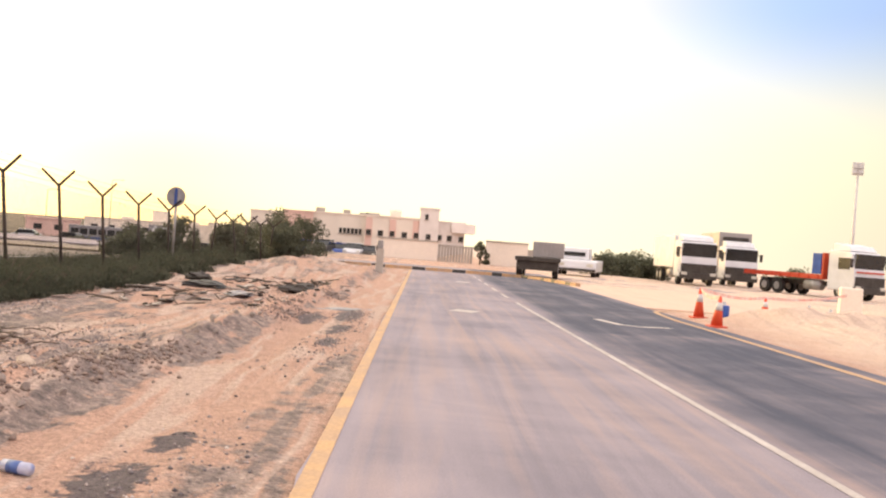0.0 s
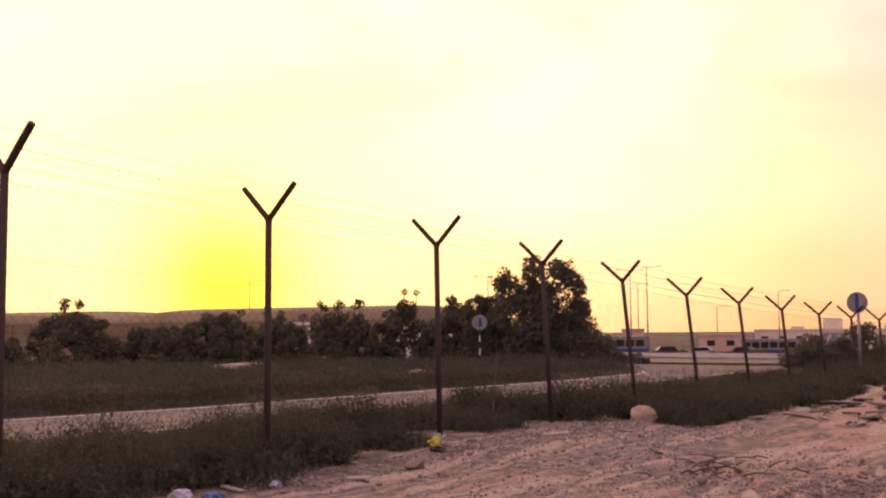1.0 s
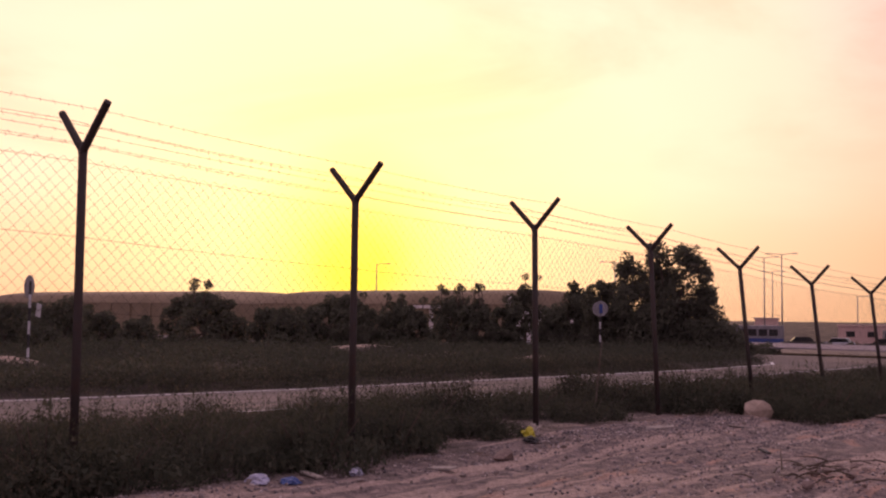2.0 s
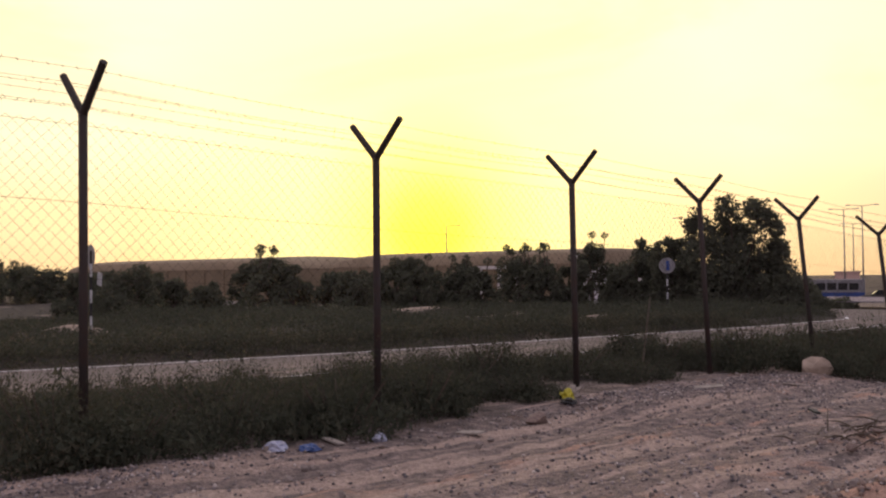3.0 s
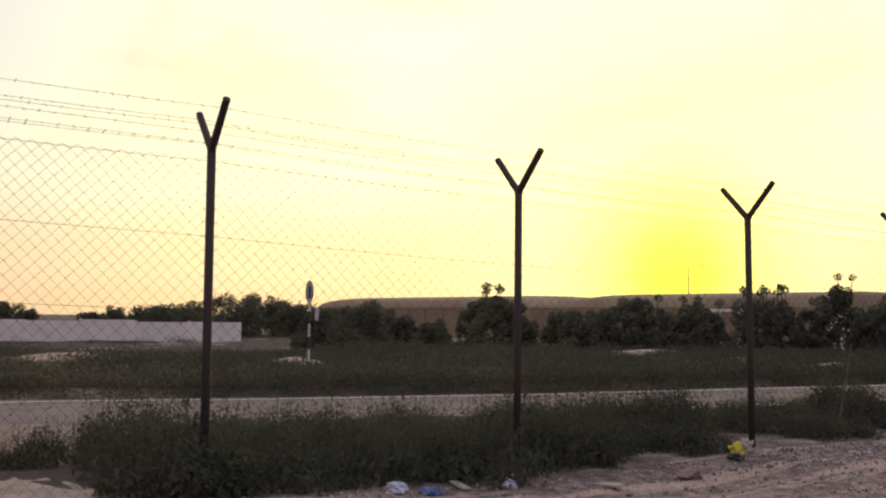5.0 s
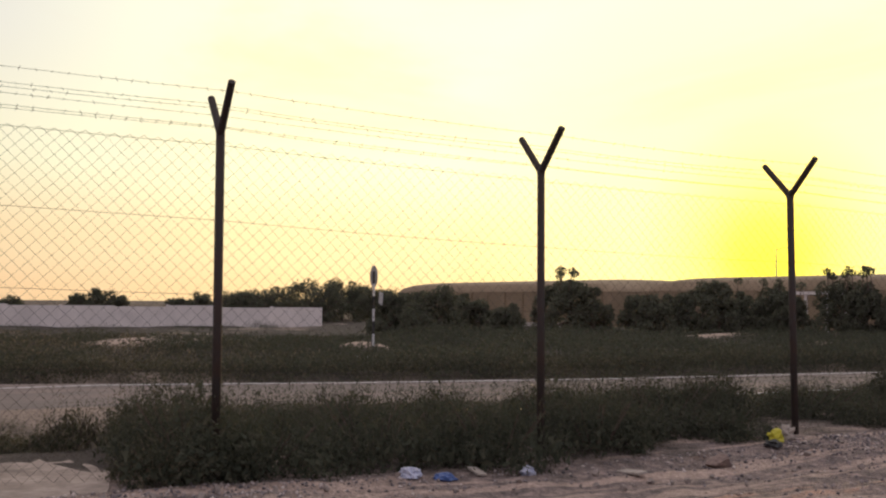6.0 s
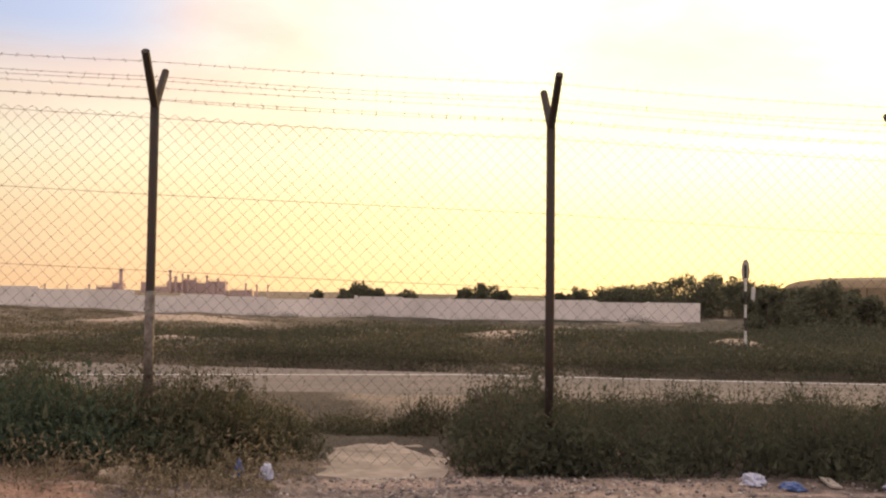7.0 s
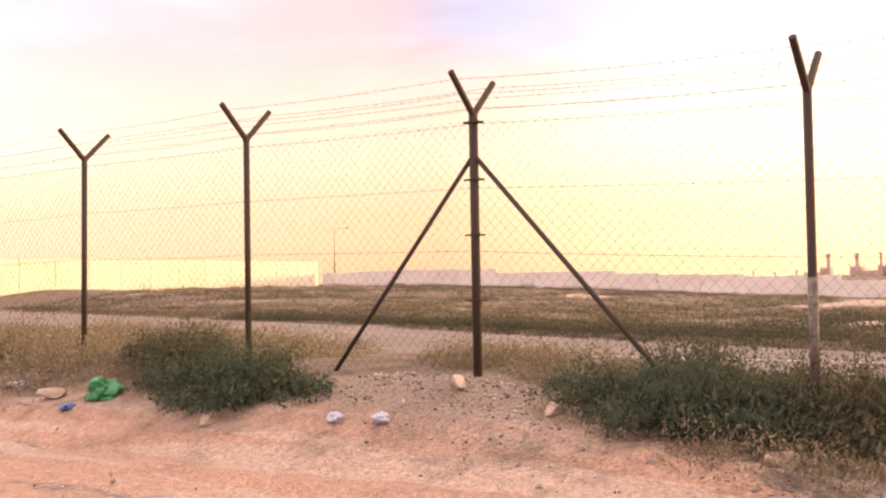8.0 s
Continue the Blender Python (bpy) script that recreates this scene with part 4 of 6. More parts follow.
shed(-107.8, -69.8)
near_shed = shed(-65.6, -39.1, True)
part("end_wall", Shape().box((-38.98, 78.5, -0.05), (0.12, 16.6, 3.5)), WALLPAINT, near_shed, "pale end wall")
part("corner_trim", Shape().box((-39.0, 69.9, 0.4), (0.35, 0.35, 4.6)), WALLPAINT, near_shed, "pale upright corner trim")

# open steel porch before the end of the nearer shed
porch = thing("porch", (7.76, 0, 0), "pale steel porch frame at the end of the shed", "porch", yaw=10)
for k in range(6):
    part("column", Shape().box((-46.5 + 1.7 * (k % 3), 65.0 + 2.4 * (k // 3), -0.1), (0.16, 0.16, 3.4)), WALLPAINT, porch)
part("beam", Shape().box((-44.8, 66.2, 1.65), (3.8, 2.8, 0.22)), WALLPAINT, porch)

far_wall = thing("boundary_wall", (0, 0, 0), "long whitewashed boundary wall of concrete panels", "wall", kind="structure")
ends = [Vector((-82.0, 31.0)), Vector((-97.5, -18.0)), Vector((-95.5, -46.0)), Vector((-90.0, -84.0))]
wall_rng = random.Random(3)
for a, b in zip(ends, ends[1:]):
    run = (b - a).length
    count = round(run / 4.6)
    turn = math.degrees(math.atan2((b - a).y, (b - a).x))
    for k in range(count):
        c = a.lerp(b, (k + 0.5) / count)
        z0 = float(ground_z(c.x, c.y)) - 0.25
        m = pose(c.x, c.y, z0, 0, 0, turn)
        part("panel", Shape().box((0, 0, 1.05), (run / count - 0.12, 0.14, 2.1 + wall_rng.uniform(-0.03, 0.03)), m), WALLPAINT, far_wall)
        part("pillar", Shape().box((run / count / 2, 0, 1.1), (0.24, 0.22, 2.16), m), WALLPAINT, far_wall)

lit_wall = thing("panel_wall", (0, 0, 0), "tall cream panel wall beyond the scrub", "wall", kind="structure")
a, b = Vector((-90.0, -85.0)), Vector((-24.0, -83.0))
for k in range(17):
    c = a.lerp(b, (k + 0.5) / 17)
    m = pose(c.x, c.y, -0.45, 0, 0, math.degrees(math.atan2((b - a).y, (b - a).x)))
    part("panel", Shape().box((0, 0, 2.05), (3.7, 0.15, 4.1), m), PLASTER, lit_wall)
    part("pillar", Shape().box((1.94, 0, 2.1), (0.3, 0.24, 4.2), m), PLASTER, lit_wall)

plant_works = thing("works_building", (0, 0, 0), "hazy distant works with stacks and tanks", "factory")
works_rng = random.Random(17)
for bearing, wide, top in ((104.5, 5.0, 0.12), (103.9, 2.6, 0.35), (102.4, 3.0, 0.40), (101.9, 9.0, 0.18), (100.9, 5.0, 0.42), (100.2, 4.0, 0.56), (99.3, 6.0, 0.40), (98.7, 5.5, 0.50), (97.4, 7.0, 0.04)):
    x, y = at_bearing(bearing, 330, (8, 1.8))
    high = 0.88 + 330 * math.tan(radians(top))
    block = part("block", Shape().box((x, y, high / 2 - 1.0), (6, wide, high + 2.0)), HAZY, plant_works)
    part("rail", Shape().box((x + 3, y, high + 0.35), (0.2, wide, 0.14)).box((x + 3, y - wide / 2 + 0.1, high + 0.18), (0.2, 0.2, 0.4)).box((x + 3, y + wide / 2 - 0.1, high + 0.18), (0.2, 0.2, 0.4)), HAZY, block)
for bearing, top, r in ((103.8, 1.1, 0.65), (102.4, 1.1, 0.65), (101.25, 1.1, 0.45), (100.95, 0.75, 0.5), (100.6, 0.9, 0.3), (100.3, 0.85, 0.4), (99.9, 0.7, 0.3), (99.3, 0.8, 0.35), (98.7, 0.68, 0.35), (97.2, 0.42, 0.3), (96.6, 0.32, 0.3), (96.0, 0.36, 0.25), (105.4, 0.25, 0.3), (106.5, 0.22, 0.25), (107.6, 0.26, 0.25)):
    x, y = at_bearing(bearing, 326, (8, 1.8))
    high = 0.88 + 326 * math.tan(radians(top))
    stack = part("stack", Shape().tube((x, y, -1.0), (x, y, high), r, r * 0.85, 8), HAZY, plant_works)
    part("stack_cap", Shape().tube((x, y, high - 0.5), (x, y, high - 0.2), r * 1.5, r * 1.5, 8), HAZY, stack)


# ---- the two-storey building at the end of the road ----
def across(px):
    return 8.07 - 192 * math.tan(radians(9.9 - (px - 437) * 0.0315))


building = thing("school_building", (0, 0, 0), "two-storey cream and pink building with flat roofs", "building")
Y0 = 190.0
for px0, px1, top, mat, dy in ((437, 500, 4.7, PLASTER, 4.0), (500, 550, 5.1, PINK, 1.0), (550, 645, 5.2, PLASTER, 2.0), (645, 742, 5.3, PLASTER, 0.6), (742, 776, 7.4, WALLPAINT, 0.0), (776, 824, 5.1, WALLPAINT, 1.0)):
    x0, x1 = across(px0), across(px1)
    part("wall", Shape().box(((x0 + x1) / 2, Y0 + dy + 7, (top - 2.6) / 2), (x1 - x0, 14, top + 2.6)), mat, building)
    part("parapet", Shape().box(((x0 + x1) / 2, Y0 + dy + 7, top + 0.12), (x1 - x0 + 0.3, 14.3, 0.3)), mat, building)
part("canopy", Shape().box(((across(800) + across(842)) / 2, Y0 + 4, 4.2), (across(842) - across(800), 9, 1.7)), WALLPAINT, building)
for px in (652, 694, 736):
    part("pink_band", Shape().box((across(px), Y0 + 0.55, 1.4), (1.2, 0.3, 7.2)), PINK, building)
for px, z, w, dy in ((505, 2.3, 1.3, 1.0), (536, 2.3, 1.3, 1.0), (601, 2.2, 0.55, 2.0), (608, 2.2, 0.55, 2.0), (615, 2.2, 0.55, 2.0), (622, 2.2, 0.55, 2.0), (629, 2.2, 0.55, 2.0), (636, 2.2, 0.55, 2.0), (652, 2.25, 0.9, 0.38), (673, 2.2, 1.0, 0.6), (694, 2.25, 0.9, 0.38),
                     (716, 2.2, 1.0, 0.6), (737, 2.25, 0.9, 0.38), (759, 2.2, 0.9, 0.0), (779, 2.2, 0.9, 1.0), (797, 2.2, 0.9, 1.0), (818, 2.2, 0.9, 1.0), (754, 5.9, 0.6, 0.0),
                     (525, -0.6, 1.1, 1.0), (600, -0.6, 1.1, 2.0), (625, -0.6, 1.1, 2.0), (673, -0.6, 1.0, 0.6), (716, -0.6, 1.0, 0.6)):
    win = part("window", Shape().box((across(px), Y0 + dy - 0.02, z), (w, 0.12, 1.0)), GLASS, building)
    part("sill", Shape().box((across(px), Y0 + dy - 0.08, z - 0.58), (w + 0.2, 0.3, 0.1)), CONCRETE, win)
for px, w, h in ((560, 1.6, 0.9), (608, 1.3, 0.8), (640, 1.8, 0.5), (655, 2.6, 0.6), (697, 2.2, 1.4)):
    part("roof_box", Shape().box((across(px), Y0 + 5, 5.4 + h / 2), (w, 2, h)), CONCRETE if px != 697 else PLASTER, building)


def low_building(bearing, dist, wide, deep, top, mat, label, bits=()):
    x, y = at_bearing(bearing, dist, (7.6, -1.5))
    ob = thing("low_building", (x, y, float(ground_z(x, y)) - 0.1), label, "building", "far buildings", yaw=bearing)
    high = top + 0.1 - float(ground_z(x, y))
    part("wall", Shape().box((0, deep / 2, high / 2), (wide, deep, high)), mat, ob)
    part("parapet", Shape().box((0, deep / 2, high + 0.1), (wide + 0.3, deep + 0.3, 0.3)), mat, ob)
    for k in range(int(wide / 3.2)):
        part("window", Shape().box((-wide / 2 + 1.9 + 3.2 * k, -0.02, high * 0.62), (1.3, 0.1, 0.9)), GLASS, ob)
    for u, w, h in bits:
        part("roof_box", Shape().box((u, deep / 2, high + h / 2), (w, 3, h)), mat, ob)
    return ob


low_building(15.0, 210, 24, 10, 0.9, PLASTER, "low cream building with a roof tank", ((2.5, 3.6, 2.4), (-4, 2.5, 0.8), (9, 2.0, 0.7)))
low_building(19.8, 180, 8.5, 8, 0.1, PINK, "small pink flat-roofed building")
low_building(24.7, 170, 3.6, 5, 1.1, PINK, "small gatehouse with a flat roof")
low_building(10.6, 230, 10, 8, 1.6, PLASTER, "cream flat-roofed building behind the fence")

gate_wall = thing("compound_wall", (0, 0, 0), "cream compound wall with grey slatted gates", "wall", kind="structure")
for x0, x1, top, mat in ((4.1, 9.4, 1.05, PLASTER), (13.6, 17.4, 1.45, PLASTER), (17.4, 22.0, 0.9, CONCRETE)):
    part("wall", Shape().box(((x0 + x1) / 2, 88.0, (top - 1.0) / 2), (x1 - x0 - 0.02, 0.3, top + 1.0)), mat, gate_wall)
    part("coping", Shape().box(((x0 + x1) / 2, 88.0, top + 0.05), (x1 - x0, 0.45, 0.12)), CONCRETE, gate_wall)
for k in range(12):
    part("gate_slat", Shape().box((9.55 + 0.26 * k, 88.0, 0.0), (0.2, 0.08, 1.8)), CONCRETE, gate_wall)
part("gate_rail", Shape().box((11.0, 88.12, 0.75), (3.2, 0.08, 0.1)), CONCRETE, gate_wall)
tree(13.1, 86.5, 2.2, 1.5, 171, "dark clipped tree beside the gate", lumps=18, count=1800, leaf=0.14)
for k, (x, y, h, w) in enumerate(((2.2, 50.5, 2.3, 2.8), (0.6, 52.0, 2.7, 3.4), (0.9, 48.0, 1.9, 2.6), (-1.5, 54.0, 2.0, 3.0), (-3.0, 36.5, 1.35, 2.2), (-3.4, 40.5, 1.3, 2.0), (-0.9, 35.5, 1.75, 1.9), (0.2, 39.5, 1.6, 1.9), (-0.3, 44.5, 1.7, 2.4), (1.6, 46.5, 1.5, 2.2))):
    tree(x, y, h, w, 180 + k, "dusty dark bush, dense and rounded", lumps=30, count=3600, leaf=0.12)
for k, (bearing, dist, h, w) in enumerate(((-10.4, 84, 1.5, 4.5), (-11.6, 86, 1.7, 5.0), (-12.7, 84, 1.5, 4.0), (-20.5, 110, 1.4, 6.0))):
    x, y = at_bearing(bearing, dist, (8.07, -1.9))
    tree(x, y, h, w, 195 + k, "low dusty roadside bush", lumps=40, count=4200, leaf=0.2)


# ---- striped kerb at the end of the road ----
kerb = thing("striped_kerb", (0, 0, 0), "black and yellow painted concrete kerb across the road end", "kerb", kind="structure")
kerb_line = [Vector((-2.0, 53.6)), Vector((12.0, 53.6)), Vector((13.6, 52.6)), Vector((14.4, 50.6)), Vector((14.8, 48.0)), Vector((15.4, 45.0))]
walked = 0.0
for a, b in zip(kerb_line, kerb_line[1:]):
    count = max(1, round((b - a).length / 0.75))
    for k in range(count):
        c = a.lerp(b, (k + 0.5) / count)
        m = pose(c.x, c.y, ROAD_Z, 0, 0, math.degrees(math.atan2((b - a).y, (b - a).x)))
        part("kerb_stone", Shape().box((0, 0, 0.04), ((b - a).length / count - 0.015, 0.24, 0.22), m, 0.97), BLACK if int(walked) % 3 == 1 else YELLOW, kerb)
        walked += 1
cross = strip("road", lambda y: -40.0, lambda y: 60.0, [54.4, 58, 62, 66], ROAD_Z - 0.012, ASPHALT, "crossing asphalt road beyond the kerb", "road")

# painted arrows and marks on the near road
paint("lane_arrow", [(12.2, 21.3), (12.5, 19.9), (12.9, 19.7), (13.6, 20.0)], 0.22, ROAD_Z + 0.005, WHITE, "worn white turning arrow")
paint("lane_arrow", [(9.0, 20.2), (9.25, 20.9)], 0.55, ROAD_Z + 0.005, WHITE, "worn white lane mark")
paint("lane_arrow", [(9.7, 38.5), (9.9, 39.6)], 0.5, ROAD_Z + 0.005, WHITE, "worn white lane mark")

# ---- signs and lamps ----
SIGN_WHITE = material("sign_white", (0.62, 0.62, 0.62), 0.5, grain=20, stain=3, dark=0.8)
SIGN_BLUE = material("sign_blue", (0.03, 0.08, 0.32), 0.5, grain=20, stain=3)
SIGN_GREY = material("sign_back_grey", (0.34, 0.33, 0.34), 0.55, 0.3, grain=20, stain=3)
STEEL = material("galvanised_pole", (0.42, 0.41, 0.40), 0.5, 0.5, grain=40, stain=3)


def disc(s, c, r, t, m, n=28):
    return s.prism([(c[0] + r * math.cos(2 * math.pi * k / n), c[1] + r * math.sin(2 * math.pi * k / n)) for k in range(n)], t, m)


sign = thing("road_sign", (0.25, 30.08, float(ground_z(0.25, 30.08)) - 0.05), "grey round road sign seen from behind on a steel pole", "sign", yaw=-8)
top = 1.69 - float(ground_z(0.25, 30.08)) + 0.05
part("pole", Shape().tube((0, 0.05, 0), (0, 0.05, top + 0.25), 0.045, 0.045, 10), STEEL, sign, "", True)
part("plate", disc(Shape(), (0, top), 0.31, 0.012, Matrix()), SIGN_GREY, sign)
part("rim", Shape().box((0, -0.02, top), (0.09, 0.02, 0.52)), SIGN_BLUE, sign, "dark channel behind the plate")

x, y = at_bearing(34.4, 44.5, (7.76, 0))
sign2 = thing("road_sign", (x, y, float(ground_z(x, y)) - 0.1), "round white and blue road sign on a banded pole", "sign", yaw=34)
zt = 0.9 + 44.5 * math.tan(radians(0.55)) - float(ground_z(x, y)) + 0.1
part("plate", disc(Shape(), (0, zt), 0.34, 0.015, Matrix()), SIGN_GREY, sign2)
part("bar", Shape().box((0.03, -0.02, zt), (0.14, 0.02, 0.4)), SIGN_BLUE, sign2, "blue upright bar")
for k in range(7):
    part("pole_band", Shape().tube((0, 0.05, zt * k / 7), (0, 0.05, zt * (k + 1) / 7), 0.04, 0.04, 8), BLACK if k % 2 else SIGN_WHITE, sign2, "black or white pole band")

x, y = at_bearing(69.15, 28.4, (8.1, 1.5))
sign3 = thing("road_sign", (x, y, float(ground_z(x, y)) - 0.05), "road sign seen edge-on over a black and white banded pole", "sign", yaw=178)
zt = 0.87 + 28.4 * math.tan(radians(1.45)) - float(ground_z(x, y)) + 0.05
part("plate", disc(Shape(), (0, zt), 0.31, 0.02, pose(0, -0.06, 0, 0, 8, 0)), SIGN_GREY, sign3)
part("lower_plate", Shape().box((0.0, -0.06, zt - 0.62), (0.26, 0.02, 0.34), pose(0, 0, 0, 0, -10, 0)), SIGN_WHITE, sign3, "bent white lower plate")
for k in range(7):
    part("pole_band", Shape().tube((0, 0.05, zt * 1.05 * k / 7), (0, 0.05, zt * 1.05 * (k + 1) / 7), 0.035, 0.035, 8), SIGN_WHITE if k % 2 else BLACK, sign3, "black or white pole band")
part("footing", Shape().box((0, 0.05, 0.0), (0.9, 0.9, 0.16)), CONCRETE, sign3, "pale concrete footing", bevel=0.03)

x, y = at_bearing(14.1, 92, (7.6, -1.47))
board = thing("chevron_board", (x, y, -0.85), "grey and white chevron board on two posts", "sign", yaw=14)
part("plate", Shape().box((0, 0, 0.75), (2.4, 0.06, 1.5)), SIGN_GREY, board)
for k in range(3):
    part("chevron", Shape().prism([(0.3, -0.65), (0.0, 0.0), (0.3, 0.65), (0.0, 0.65), (-0.3, 0.0), (0.0, -0.65)], 0.02, pose(-0.72 + 0.72 * k, -0.05, 0.75)), SIGN_WHITE, board, "white chevron")
for u in (-0.9, 0.9):
    part("post", Shape().tube((u, 0.08, -1.4), (u, 0.08, 1.4), 0.05), STEEL, board)


def street_lamp(bearing, top_el, dist, arms, eye=(7.6, -1.47)):
    x, y = at_bearing(bearing, dist, eye)
    ob = thing("street_lamp", (x, y, float(ground_z(x, y)) - 0.1), "tall slim street lamp with curved arms", "street lamp", "street lamps", yaw=bearing)
    h = 1.0 + dist * math.tan(radians(top_el)) - float(ground_z(x, y))
    part("pole", Shape().tube((0, 0, 0), (0, 0, h), 0.13, 0.07, 8), STEEL, ob, "", True)
    for sgn in arms:
        arm = part("arm", Shape().tube((0, 0, h - 0.05), (sgn * 1.5, 0, h + 0.12), 0.05, 0.04), STEEL, ob)
        part("lantern", Shape().box((sgn * 1.8, 0, h + 0.1), (0.7, 0.26, 0.14), None, 0.7), STEEL, arm)


for args in ((23.9, 3.53, 150, (1, -1)), (24.8, 3.36, 158, (1, -1)), (24.4, 2.6, 190, (-1, 1)), (32.7, 3.1, 150, (1, -1)), (20.2, 1.3, 190, (1,)), (17.0, 2.1, 200, (1,)), (129.7, 3.1, 140, (1,)), (46.0, 2.9, 150, (1,))):
    street_lamp(*args)

x, y = at_bearing(-23.0, 105, (8.07, -1.9))
mast = thing("floodlight_mast", (x, y, -0.7), "tall floodlight mast with a lamp cluster", "street lamp", yaw=-23)
part("pole", Shape().tube((0, 0, 0), (0, 0, 11.4), 0.2, 0.1, 10), SIGN_WHITE, mast, "", True)
head = part("lamp_frame", Shape().box((0, 0, 11.9), (1.0, 0.3, 1.2)), SIGN_WHITE, mast)
for k in range(4):
    part("lamp", Shape().box((-0.25 + 0.5 * (k % 2), -0.2, 11.65 + 0.5 * (k // 2)), (0.4, 0.25, 0.4), None, 0.8), SIGN_WHITE, head)

x, y = 6.3, 41.5
post = thing("utility_post", (x, y, float(ground_z(x, y)) - 0.1), "short grey concrete utility post beside the road", "post")
part("shaft", Shape().box((0, 0, 0.55), (0.34, 0.28, 1.1), None, 0.85), CONCRETE, post, bevel=0.03)
part("cap", Shape().box((-0.02, 0, 1.28), (0.26, 0.22, 0.36)), STEEL, post, bevel=0.02)

# ---- vehicles ----
TRUCK_WHITE = material("white_truck_paint", (0.66, 0.67, 0.70), 0.35, grain=6, stain=1.0, vary=0.1, dark=0.85, bump=0.0)
TRUCK_RED = material("red_truck_paint", (0.52, 0.055, 0.02), 0.45, grain=6, stain=1.0, vary=0.15, dark=0.8, bump=0.0)
TRUCK_BLUE = material("blue_paint", (0.03, 0.10, 0.42), 0.45, grain=6, stain=1.0, vary=0.15, bump=0.0)
GREY_BOX = material("grey_box_sheet", (0.38, 0.36, 0.35), 0.6, grain=6, stain=0.8, dark=0.85)
TYRE = material("tyre_rubber", (0.025, 0.024, 0.023), 0.85, grain=20)
CHASSIS = material("dirty_chassis", (0.06, 0.052, 0.045), 0.8, grain=15, stain=2)
LENS = material("lamp_lens", (0.7, 0.68, 0.6), 0.2, grain=5, bump=0.0)


def wheel(parent, x, y, r=0.5, w=0.3, z=None):
    z = r if z is None else z
    tyre = part("wheel", Shape().tube((x - w / 2, y, z), (x + w / 2, y, z), r, r, 18), TYRE, parent, "", False, 0.03)
    part("rim", Shape().tube((x - w / 2 - 0.02, y, z), (x + w / 2 + 0.02, y, z), r * 0.55, r * 0.5, 14), STEEL, tyre)


